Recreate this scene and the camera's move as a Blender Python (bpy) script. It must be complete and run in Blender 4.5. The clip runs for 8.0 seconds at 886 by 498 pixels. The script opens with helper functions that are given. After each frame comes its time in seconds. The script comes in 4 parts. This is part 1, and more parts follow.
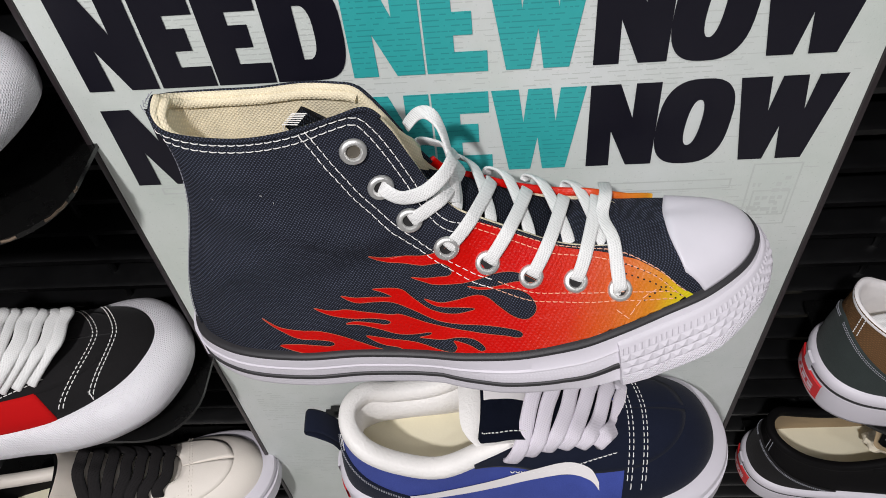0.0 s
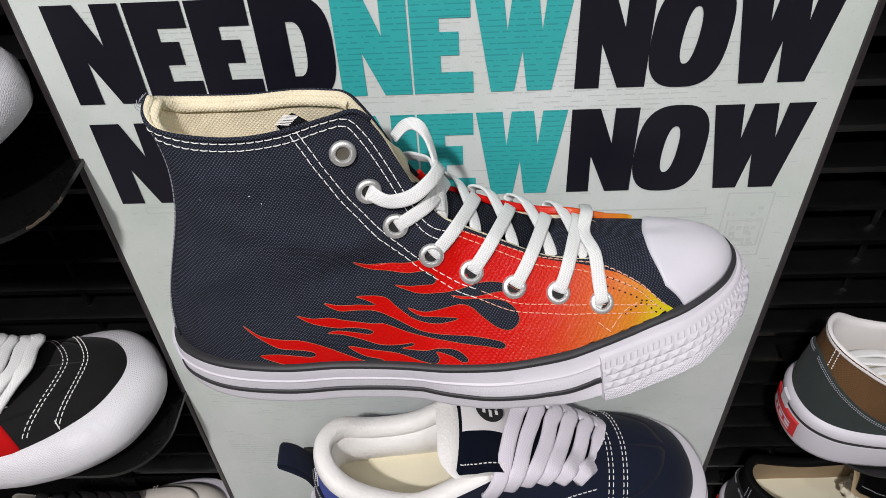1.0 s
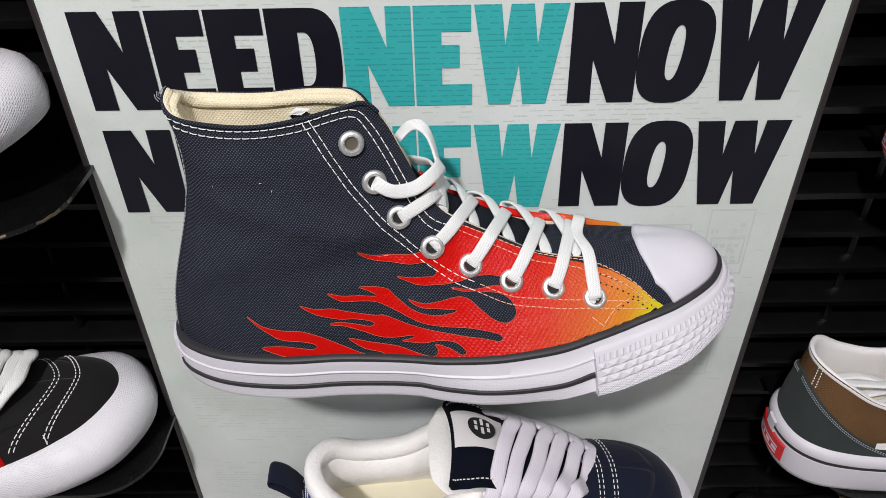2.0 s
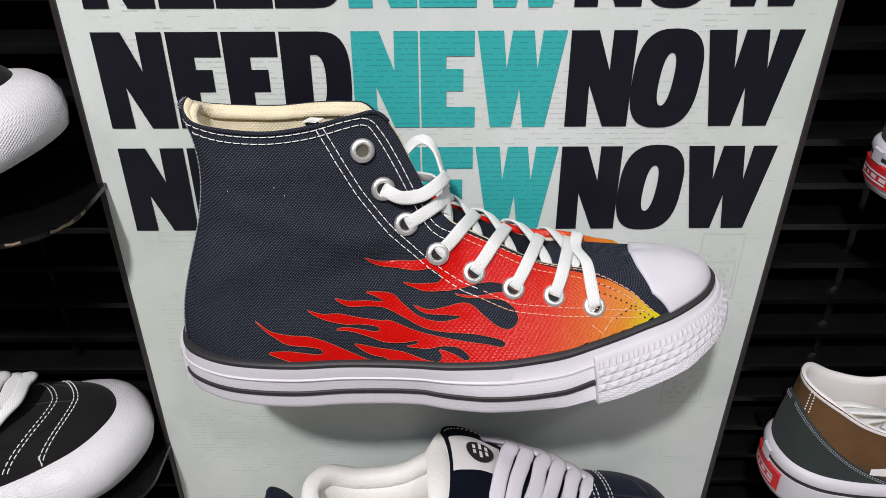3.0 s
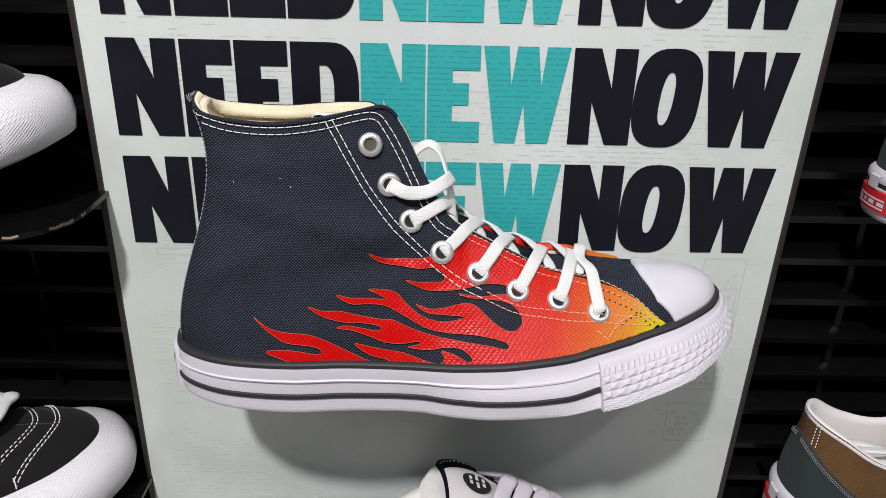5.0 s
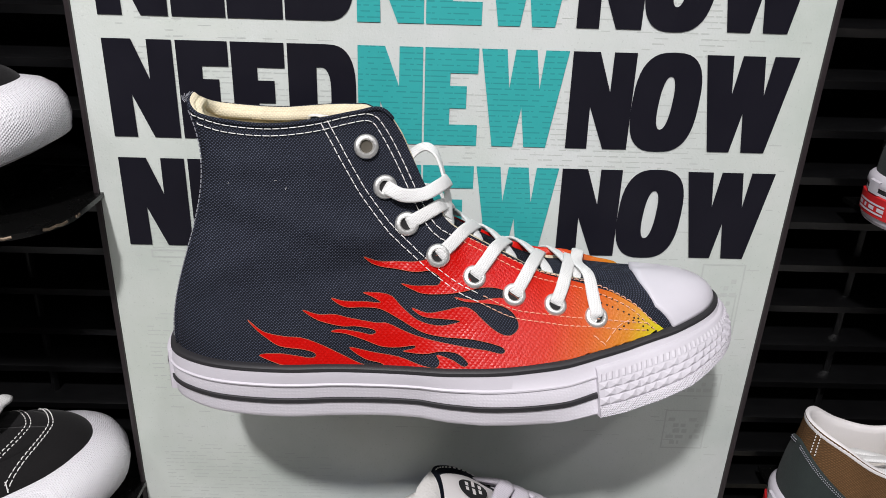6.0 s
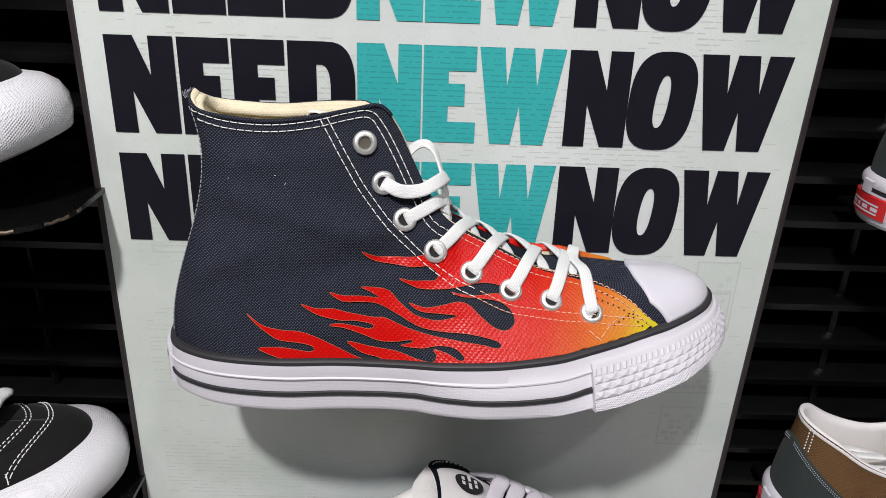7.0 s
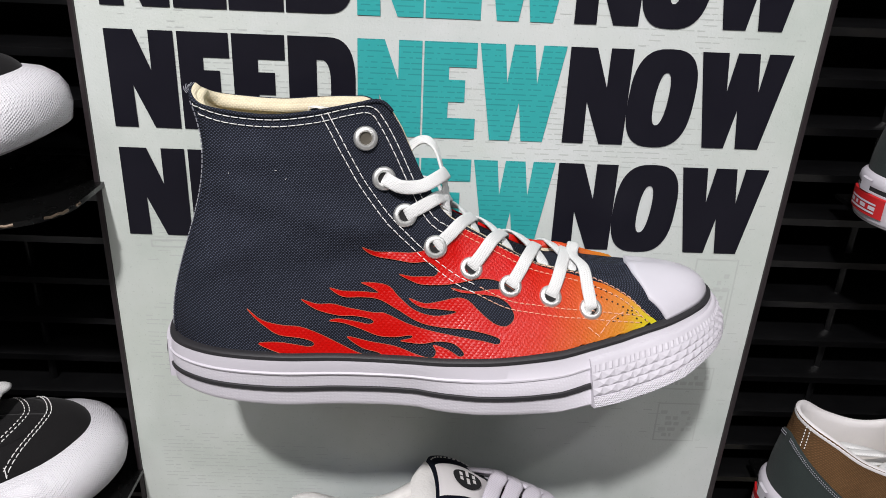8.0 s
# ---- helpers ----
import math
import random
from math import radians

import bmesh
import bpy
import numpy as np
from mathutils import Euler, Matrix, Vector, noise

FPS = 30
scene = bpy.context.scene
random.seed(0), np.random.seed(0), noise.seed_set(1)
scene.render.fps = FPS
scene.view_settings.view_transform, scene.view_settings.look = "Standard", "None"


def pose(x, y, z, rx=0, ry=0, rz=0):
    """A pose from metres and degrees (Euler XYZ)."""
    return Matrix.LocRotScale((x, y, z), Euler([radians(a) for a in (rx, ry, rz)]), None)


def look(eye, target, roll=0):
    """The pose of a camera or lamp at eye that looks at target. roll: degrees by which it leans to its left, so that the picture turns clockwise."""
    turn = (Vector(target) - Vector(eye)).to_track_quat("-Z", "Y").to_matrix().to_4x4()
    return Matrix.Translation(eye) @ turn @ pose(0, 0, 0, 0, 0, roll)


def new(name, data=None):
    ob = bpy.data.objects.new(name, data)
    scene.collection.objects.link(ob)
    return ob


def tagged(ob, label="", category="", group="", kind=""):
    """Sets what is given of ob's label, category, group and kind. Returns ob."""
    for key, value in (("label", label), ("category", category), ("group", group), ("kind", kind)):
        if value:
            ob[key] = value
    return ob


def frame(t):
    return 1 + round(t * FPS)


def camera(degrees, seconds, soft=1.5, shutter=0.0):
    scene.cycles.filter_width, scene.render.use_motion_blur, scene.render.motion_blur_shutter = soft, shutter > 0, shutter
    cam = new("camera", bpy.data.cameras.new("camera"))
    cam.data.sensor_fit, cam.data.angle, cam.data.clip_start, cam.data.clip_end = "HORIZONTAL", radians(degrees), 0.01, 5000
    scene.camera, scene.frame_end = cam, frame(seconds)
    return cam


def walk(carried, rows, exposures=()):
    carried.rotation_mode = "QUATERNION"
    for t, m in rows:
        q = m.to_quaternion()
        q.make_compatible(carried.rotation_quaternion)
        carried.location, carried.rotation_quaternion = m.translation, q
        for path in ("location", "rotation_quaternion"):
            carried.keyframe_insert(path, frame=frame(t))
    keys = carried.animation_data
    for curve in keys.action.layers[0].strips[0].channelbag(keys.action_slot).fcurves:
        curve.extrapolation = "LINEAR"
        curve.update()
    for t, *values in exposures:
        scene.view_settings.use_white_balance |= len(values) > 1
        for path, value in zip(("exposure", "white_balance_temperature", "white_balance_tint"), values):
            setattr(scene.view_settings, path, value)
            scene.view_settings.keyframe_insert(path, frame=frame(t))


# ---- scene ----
cam = camera(60.5, 8.0, soft=0.9)
PATH = [
    (0, (0.023, -0.351, 1.5), (-0.143, 0.965, 0.004), -7.4),
    (0.5, (0.022, -0.362, 1.49), (-0.107, 1.024, 0.054), -5.5),
    (1, (0.016, -0.38, 1.478), (-0.072, 1.088, 0.123), -3.7),
    (2.3, (0.001, -0.434, 1.446), (-0.015, 1.208, 0.304), -0.9),
    (2.5, (-0.002, -0.441, 1.442), (-0.006, 1.222, 0.332), -0.6),
    (3, (-0.005, -0.454, 1.431), (0.0, 1.261, 0.401), -0.2),
    (3.5, (-0.007, -0.468, 1.419), (0.006, 1.292, 0.469), 0.3),
    (4, (-0.008, -0.475, 1.403), (0.01, 1.319, 0.519), 0.8),
    (4.5, (-0.014, -0.476, 1.39), (0.015, 1.34, 0.554), 1.2),
    (6, (-0.011, -0.473, 1.38), (0.022, 1.363, 0.589), 1.8),
    (6.5, (-0.01, -0.476, 1.379), (0.022, 1.361, 0.59), 1.9),
    (7, (-0.01, -0.478, 1.38), (0.025, 1.358, 0.587), 2.1),
    (7.5, (-0.012, -0.479, 1.38), (0.028, 1.355, 0.583), 2.3),
    (8, (-0.012, -0.479, 1.38), (0.033, 1.353, 0.579), 2.5),
]
walk(cam, [(t, look(eye, target, roll)) for t, eye, target, roll in PATH], [(0, -0.06), (1.2, -0.01), (2.5, 0.03), (4, 0.08), (8, 0.10)])
# ---- light ----
world = bpy.data.worlds.new("shop_air")
scene.world = world
world.use_nodes = True
world.node_tree.nodes["Background"].inputs[0].default_value = (0.9, 0.95, 1.0, 1)
world.node_tree.nodes["Background"].inputs[1].default_value = 0.02


def lamp(name, kind, m, power, size, size_y=0.0, colour=(1, 1, 1)):
    data = bpy.data.lights.new(name, kind)
    data.energy, data.color = power, colour
    if kind == "AREA":
        data.shape = "RECTANGLE" if size_y else "DISK"
        data.size = size
        if size_y:
            data.size_y = size_y
    ob = new(name, data)
    ob.matrix_world = m
    return ob


# shop spotlights on the ceiling before the wall, plus long unseen panels added for fill
KEY = 36.0
for name, x, power in (("spotlight", -0.38, 1.0), ("spotlight", 0.55, 0.13)):
    lamp(name, "AREA", look((x, -1.38, 2.74), (0.0, -0.06, 1.12)), KEY * power, 0.11, colour=(1.0, 0.975, 0.985))
for x in (-1.5, 1.5):
    lamp("ceiling_tube_light", "AREA", pose(x, -1.9, 2.90, 0, 0, 0), 10.0, 0.5, 2.2, colour=(0.98, 0.965, 1.0))
lamp("ceiling_tube_light", "AREA", pose(0, -0.75, 2.90, 0, 0, 0), 4.0, 1.6, 0.5, colour=(0.98, 0.965, 1.0))


# ---- materials ----
def rgb(r, g, b):
    """A linear colour from display values 0 to 255."""
    return tuple(((c / 255 + 0.055) / 1.055) ** 2.4 if c > 10 else c / 255 / 12.92 for c in (r, g, b)) + (1,)


class Nodes:
    """A small node material builder around a Principled shader."""

    def __init__(self, name, rough=0.6, metal=0.0):
        self.mat = bpy.data.materials.new(name)
        self.mat.use_nodes = True
        self.tree = self.mat.node_tree
        self.out = self.tree.nodes["Principled BSDF"]
        self.out.inputs["Roughness"].default_value = rough
        self.out.inputs["Metallic"].default_value = metal
        self.space = self.tree.nodes.new("ShaderNodeTexCoord").outputs["Object"]

    def link(self, a, b):
        self.tree.links.new(a, b)

    def put(self, socket, value):
        if isinstance(value, (int, float)):
            socket.default_value = value
        elif isinstance(value, tuple):
            socket.default_value = value
        else:
            self.link(value, socket)

    def math(self, op, a, b=0.0, c=0.0):
        n = self.tree.nodes.new("ShaderNodeMath")
        n.operation = op
        for s, v in zip(n.inputs, (a, b, c)):
            self.put(s, v)
        return n.outputs[0]

    def noise(self, scale, detail=3.0, rough=0.6, vector=None):
        n = self.tree.nodes.new("ShaderNodeTexNoise")
        n.inputs["Scale"].default_value = scale
        n.inputs["Detail"].default_value = detail
        n.inputs["Roughness"].default_value = rough
        self.link(vector or self.space, n.inputs["Vector"])
        return n.outputs["Fac"]

    def axes(self, vector=None):
        n = self.tree.nodes.new("ShaderNodeSeparateXYZ")
        self.link(vector or self.space, n.inputs[0])
        return n.outputs

    def ramp(self, fac, *stops):
        n = self.tree.nodes.new("ShaderNodeValToRGB")
        while len(n.color_ramp.elements) < len(stops):
            n.color_ramp.elements.new(0.5)
        for e, (p, c) in zip(n.color_ramp.elements, stops):
            e.position, e.color = p, c
        self.put(n.inputs[0], fac)
        return n.outputs[0]

    def mix(self, fac, a, b, kind="MIX"):
        n = self.tree.nodes.new("ShaderNodeMix")
        n.data_type, n.blend_type = "RGBA", kind
        self.put(n.inputs[0], fac)
        self.put(n.inputs[6], a)
        self.put(n.inputs[7], b)
        return n.outputs[2]

    def bump(self, height, strength, distance):
        n = self.tree.nodes.new("ShaderNodeBump")
        n.inputs["Strength"].default_value = strength
        n.inputs["Distance"].default_value = distance
        self.put(n.inputs["Height"], height)
        if self.out.inputs["Normal"].is_linked:
            self.link(self.out.inputs["Normal"].links[0].from_socket, n.inputs["Normal"])
        self.link(n.outputs[0], self.out.inputs["Normal"])

    def colour(self, value):
        self.put(self.out.inputs["Base Color"], value)
        return self

    def rough(self, value):
        self.put(self.out.inputs["Roughness"], value)
        return self


def shade(c, k):
    return tuple(x * k for x in c[:3]) + (1,)


def weave_height(n, period):
    """Plain weave: thread crowns set in rows, each row half a step beside the last."""
    x, y, z = n.axes()
    k = math.tau / (period * 1.4)
    x = n.math("MULTIPLY_ADD", n.noise(330, 3), period * 0.7, n.math("MULTIPLY_ADD", y, 0.45, x))
    z = n.math("MULTIPLY_ADD", n.noise(290, 3), period * 0.8, n.math("MULTIPLY_ADD", y, 0.30, z))
    a = n.math("SINE", n.math("MULTIPLY", n.math("ADD", x, z), k))
    b = n.math("SINE", n.math("MULTIPLY", n.math("SUBTRACT", x, z), k))
    warp, weft = n.math("MULTIPLY_ADD", a, 0.5, 0.5), n.math("MULTIPLY_ADD", b, 0.5, 0.5)
    return n.math("POWER", n.math("MULTIPLY", warp, weft), 0.7)


def canvas(name, c, period=0.0018, depth=0.0004, rough=0.85, contrast=0.6):
    n = Nodes(name, rough)
    h = weave_height(n, period)
    thread = n.noise(900, 2)
    # shaded gaps and lit thread crowns are put into the cloth colour
    cloth = n.mix(n.math("MULTIPLY", n.math("POWER", h, 2.0), n.math("MULTIPLY_ADD", thread, 1.0, 0.5)), shade(c, 1 - contrast), shade(c, 1 + 1.6 * contrast))
    worn = n.ramp(n.noise(38, 4), (0.3, (0.82, 0.82, 0.84, 1)), (0.7, (1.12, 1.12, 1.12, 1)))
    n.colour(n.mix(1.0, cloth, worn, "MULTIPLY"))
    n.out.inputs["Specular IOR Level"].default_value = 0.15
    n.bump(h, 1.0, depth)
    n.bump(n.noise(55, 2), 0.25, 0.004)
    return n.mat


def plain(name, c, rough=0.5, spots=0.12, grain=700, depth=0.0002, metal=0.0, spec=0.5):
    n = Nodes(name, rough, metal)
    broad = n.noise(30, 4)
    fine = n.noise(grain, 2)
    n.colour(n.mix(n.math("MULTIPLY_ADD", broad, 0.7, n.math("MULTIPLY", fine, 0.3)), shade(c, 1 - spots), shade(c, 1 + spots)))
    n.rough(n.math("MULTIPLY_ADD", broad, 0.2, rough - 0.1))
    n.out.inputs["Specular IOR Level"].default_value = spec
    n.bump(fine, 0.5, depth)
    return n.mat


def suede(name, c):
    n = Nodes(name, 0.95)
    nap = n.noise(1400, 3)
    blot = n.noise(45, 5, 0.7)
    n.colour(n.mix(n.math("MULTIPLY_ADD", nap, 0.5, n.math("MULTIPLY", blot, 0.5)), shade(c, 0.55), shade(c, 1.5)))
    n.out.inputs["Sheen Weight"].default_value = 0.06
    n.out.inputs["Specular IOR Level"].default_value = 0.15
    n.bump(nap, 0.5, 0.0004)
    return n.mat


def rubber(name, c, pitch=0.0, depth=0.0004, rough=0.5, slant=1.0, dots=False):
    """Moulded rubber; pitch gives the size of its cross-hatched relief."""
    n = Nodes(name, rough)
    grime = n.noise(26, 5, 0.7)
    base = n.mix(grime, shade(c, 0.93), shade(c, 1.03))
    if pitch:
        x, y, z = n.axes()
        k = math.tau / pitch
        along = n.math("ADD", x, y)
        a = n.math("SINE", n.math("MULTIPLY", n.math("ADD", along, n.math("MULTIPLY", z, slant)), k))
        b = n.math("SINE", n.math("MULTIPLY", n.math("SUBTRACT", along, n.math("MULTIPLY", z, slant)), k))
        h = n.math("MULTIPLY_ADD", n.math("MULTIPLY", a, b), 0.5, 0.5)
        if dots:
            sx, sy, sz = (n.math("SINE", n.math("MULTIPLY", q, k)) for q in (x, y, z))
            h = n.math("MULTIPLY_ADD", n.math("ADD", n.math("ADD", n.math("MULTIPLY", sx, sy), n.math("MULTIPLY", sy, sz)), n.math("MULTIPLY", sz, sx)), 0.4, 0.5)
        n.bump(h, 0.9, depth)
        # slight shade in the relief's hollows, mixed into the base colour
        base = n.mix(n.math("MULTIPLY", n.math("SUBTRACT", 1.0, h), 0.07), base, shade(c, 0.5))
    n.colour(base)
    n.bump(n.noise(500, 2), 0.2, 0.0002)
    return n.mat


M = {}
M["canvas_black"] = canvas("black_canvas", rgb(61, 65, 78), period=0.00125, contrast=0.74)
M["canvas_cream"] = canvas("cream_canvas_lining", rgb(232, 220, 190), 0.0015, 0.00022, contrast=0.07)
M["canvas_brown"] = canvas("brown_canvas", rgb(106, 78, 51), 0.0012, 0.0002, contrast=0.2)
M["suede_black"] = suede("black_suede", rgb(27, 26, 27))
M["suede_navy"] = suede("navy_suede", rgb(22, 27, 43))
M["suede_green"] = suede("dark_green_suede", rgb(50, 57, 56))
M["suede_blue"] = suede("royal_blue_suede", rgb(62, 76, 150))
M["leather_red"] = plain("red_leather", rgb(184, 16, 18), 0.85, spec=0.12)
M["leather_cream"] = plain("cream_leather", rgb(236, 228, 218), 0.6, 0.06)
M["leather_white"] = plain("white_leather", rgb(232, 228, 228), 0.5, 0.05)
M["leather_black"] = plain("black_leather", rgb(13, 12, 13), 0.7, spec=0.12)
M["fleece"] = plain("white_terry_lining", rgb(247, 244, 241), 0.95, 0.08, 500, 0.0012)
M["insole"] = plain("pale_yellow_insole", rgb(226, 219, 194), 0.8, 0.08)
M["paper"] = plain("crumpled_tissue_paper", rgb(232, 222, 200), 0.8, 0.08, 120, 0.003)
M["rubber_white"] = rubber("white_rubber", rgb(211, 207, 215))
M["rubber_fine"] = rubber("finely_moulded_white_rubber", rgb(224, 220, 228), 0.0020, 0.00006, dots=True)
M["rubber_waffle"] = rubber("waffle_textured_white_rubber", rgb(230, 228, 233), 0.0017, 0.00028, dots=True)
M["rubber_tread"] = rubber("finely_ribbed_white_rubber", rgb(222, 218, 226), 0.0013, 0.00030, dots=True)
M["rubber_cap"] = rubber("smooth_white_toe_rubber", rgb(216, 213, 221), 0, rough=0.40)
M["rubber_black"] = rubber("black_rubber_line", rgb(44, 43, 46), rough=0.55)
M["rubber_sole"] = rubber("grey_outsole_rubber", rgb(190, 186, 190))
M["thread"] = plain("white_thread", rgb(236, 234, 232), 0.8, 0.15, 2500, 0.0002)
M["print_rim"] = plain("flame_print_edge", rgb(190, 92, 62), 0.5)
M["thread_grey"] = plain("grey_thread", rgb(150, 152, 160), 0.8, 0.15, 2500, 0.0002)
M["thread_orange"] = plain("orange_thread", rgb(230, 176, 150), 0.8, 0.15, 2500, 0.0002)
M["steel"] = plain("brushed_nickel", rgb(238, 238, 236), 0.42, 0.05, 900, 0.0001, 0.85)
M["canvas_tan"] = plain("tan_cloth_lining", rgb(158, 138, 108), 0.9, 0.15)
# hole fills: the shade inside a hole is put into the colour
M["hole_cream"] = plain("painted_shaded_lining", rgb(84, 79, 70), 0.9)
M["hole"] = plain("painted_hole_shade", rgb(30, 29, 30), 0.9)
M["acrylic"] = plain("scuffed_black_acrylic", rgb(10, 10, 10), 0.28, 0.3, 300, 0.0001)
M["bare_edge"] = plain("chipped_bare_metal_edge", rgb(120, 105, 90), 0.45, 0.5, 120, 0.0003, 0.6)
M["wall_black"] = plain("matt_black_panel", rgb(9, 9, 10), 0.7, 0.3, 200, 0.0003, spec=0.15)
M["slat_black"] = plain("satin_black_slat", rgb(10, 10, 11), 0.34, 0.4, 160, 0.0003, spec=0.5)
M["frame_dark"] = plain("dark_panel_edge", rgb(44, 38, 40), 0.35, 0.25, 200, 0.0002)
M["ink_black"] = plain("black_print", rgb(22, 21, 31), 0.42, 0.15, 400, 0.0001, spec=0.3)
_n = Nodes("teal_print", 0.4)
_x, _y, _z = _n.axes()
_join = _n.tree.nodes.new("ShaderNodeCombineXYZ")
_row = _n.math("DIVIDE", _z, 0.0034)
_n.link(_n.math("MULTIPLY", _x, 0.55), _join.inputs[0])
_n.link(_n.math("MULTIPLY", _n.math("FLOOR", _row), 0.37), _join.inputs[2])
_dash = _n.math("GREATER_THAN", _n.noise(420, 1, 0.5, _join.outputs[0]), 0.46)
_line = _n.math("MULTIPLY", _n.math("MULTIPLY", _n.math("LESS_THAN", _n.math("FRACT", _row), 0.22), _dash), 0.42)
_teal = _n.mix(_n.noise(30, 4), rgb(50, 168, 168), rgb(62, 180, 180))
_n.colour(_n.mix(_line, _teal, rgb(34, 110, 116)))
M["ink_teal"] = _n.mat
M["label_red"] = plain("red_rubber_label", rgb(204, 38, 42), 0.5)
M["badge_black"] = plain("black_woven_badge", rgb(28, 28, 30), 0.8)
# floor and plaster of the unseen room, kept pale to bounce light
M["floor"] = plain("pale_bounce_floor", rgb(192, 190, 186), 0.5, 0.15, 8, 0.001)
M["plaster"] = plain("pale_room_shell", rgb(196, 196, 194), 0.8, 0.05, 30, 0.001)


def lace_material(name, c):
    n = Nodes(name, 0.85)
    x, y, z = n.axes()
    k = math.tau / 0.0014
    along = n.math("ADD", n.math("MULTIPLY", x, 0.8), n.math("MULTIPLY", y, 0.6))
    a = n.math("SINE", n.math("MULTIPLY", n.math("ADD", along, z), k))
    b = n.math("SINE", n.math("MULTIPLY", n.math("SUBTRACT", along, z), k))
    h = n.math("MULTIPLY_ADD", n.math("MAXIMUM", a, b), 0.5, 0.5)
    # grooves darker and ribs lighter: the weave's shading is put into the colour
    n.colour(n.mix(n.math("MULTIPLY", h, n.math("MULTIPLY_ADD", n.noise(60, 3), 0.5, 0.6)), shade(c, 0.88), shade(c, 1.06)))
    n.bump(h, 0.6, 0.0003)
    n.bump(n.noise(420, 3), 0.5, 0.0005)
    n.out.inputs["Specular IOR Level"].default_value = 0.2
    return n.mat


M["lace_white"] = lace_material("white_woven_lace", rgb(228, 228, 227))
M["lace_lilac"] = lace_material("off_white_woven_lace", rgb(226, 220, 230))
M["lace_black"] = lace_material("black_woven_lace", rgb(34, 32, 33))

# flame print: coated canvas from red at the heel side to orange and yellow at the toe
_n = Nodes("flame_print", 0.34)
_n.out.inputs["Specular IOR Level"].default_value = 0.32
_x, _y, _z = _n.axes()
_along = _n.math("MULTIPLY_ADD", _n.math("ADD", _n.math("MULTIPLY_ADD", _z, -0.35, 0.4135), _x), 1 / 0.25, 0.44)
_h = weave_height(_n, 0.0021)
_c = _n.ramp(_along, (0.0, rgb(198, 6, 3)), (0.57, rgb(198, 12, 5)), (0.665, rgb(200, 42, 16)), (0.755, rgb(200, 86, 23)), (0.845, rgb(208, 132, 35)), (0.90, rgb(210, 190, 33)), (0.95, rgb(208, 208, 34)))
_n.colour(_n.mix(_n.math("MULTIPLY", _n.noise(420, 2), 0.3), _c, _n.mix(1.0, _c, (0.72, 0.66, 0.66, 1), "MULTIPLY")))
_n.rough(_n.math("MULTIPLY_ADD", _n.noise(60, 4), 0.25, 0.20))
_n.bump(_h, 0.35, 0.0003)
_n.bump(_n.noise(120, 3), 0.35, 0.0011)
M["flame"] = _n.mat

# sign face: pale grey-green laminate with faint clouding and an orange-peel surface
_n = Nodes("sign_laminate", 0.42)
_x, _y, _z = _n.axes()
_cloud = _n.noise(7, 6, 0.65)
_veil = _n.noise(22, 4, 0.6)
_base = _n.ramp(_cloud, (0.3, rgb(200, 206, 200)), (0.5, rgb(214, 217, 213)), (0.72, rgb(224, 225, 225)))
_base = _n.mix(_n.math("MULTIPLY", _n.math("GREATER_THAN", _n.noise(520, 1), 0.68), 0.2), _base, rgb(150, 156, 150))
_wide = _n.ramp(_n.noise(2.6, 3, 0.5), (0.35, (0.97, 1.0, 0.95, 1)), (0.65, (1.0, 1.0, 1.02, 1)))
_n.colour(_n.mix(1.0, _n.mix(_n.math("MULTIPLY", _veil, 0.18), _base, rgb(176, 196, 194)), _wide, "MULTIPLY"))
_n.bump(_n.noise(650, 2), 0.35, 0.0004)
_n.rough(_n.math("MULTIPLY_ADD", _veil, 0.2, 0.34))
M["sign"] = _n.mat
M["faint_print"] = plain("faint_grey_print", rgb(197, 202, 198), 0.45, 0.1)


# ---- building helpers ----
def part(name, bm, material, parent=None, label="", sharp=40):
    me = bpy.data.meshes.new(name)
    bm.to_mesh(me)
    bm.free()
    me.materials.append(material)
    me.polygons.foreach_set("use_smooth", [True] * len(me.polygons))
    if sharp:
        me.set_sharp_from_angle(angle=radians(sharp))
    ob = new(name, me)
    ob.parent = parent
    return tagged(ob, label)


def root(name, m, label, category, group="", kind=""):
    ob = new(name)
    ob.empty_display_size = 0.05
    ob.matrix_world = m
    return tagged(ob, label, category, group, kind)


def box(lo, hi, bevel=0.0, bm=None):
    own = bmesh.new()
    bmesh.ops.create_cube(own, size=1, matrix=Matrix.Translation([(a + b) / 2 for a, b in zip(lo, hi)]) @ Matrix.Diagonal([b - a for a, b in zip(lo, hi)] + [1]))
    if bevel:
        bmesh.ops.bevel(own, geom=own.edges[:], offset=bevel, segments=2, affect="EDGES", profile=0.6)
    return join(bm, own) if bm else own


def join(bm, other):
    """Adds a copy of other to bm, and frees other."""
    vs = [bm.verts.new(v.co) for v in other.verts]
    other.verts.index_update()
    for f in other.faces:
        bm.faces.new([vs[v.index] for v in f.verts])
    other.free()
    return bm


def grid_mesh(rows, close_u=False, bm=None):
    """A sheet from rows of points; close_u joins each row's end to its start."""
    bm = bm or bmesh.new()
    vs = [[bm.verts.new(p) for p in row] for row in rows]
    n = len(rows[0])
    for a, b in zip(vs, vs[1:]):
        for i in range(n if close_u else n - 1):
            j = (i + 1) % n
            bm.faces.new((a[i], a[j], b[j], b[i]))
    return bm


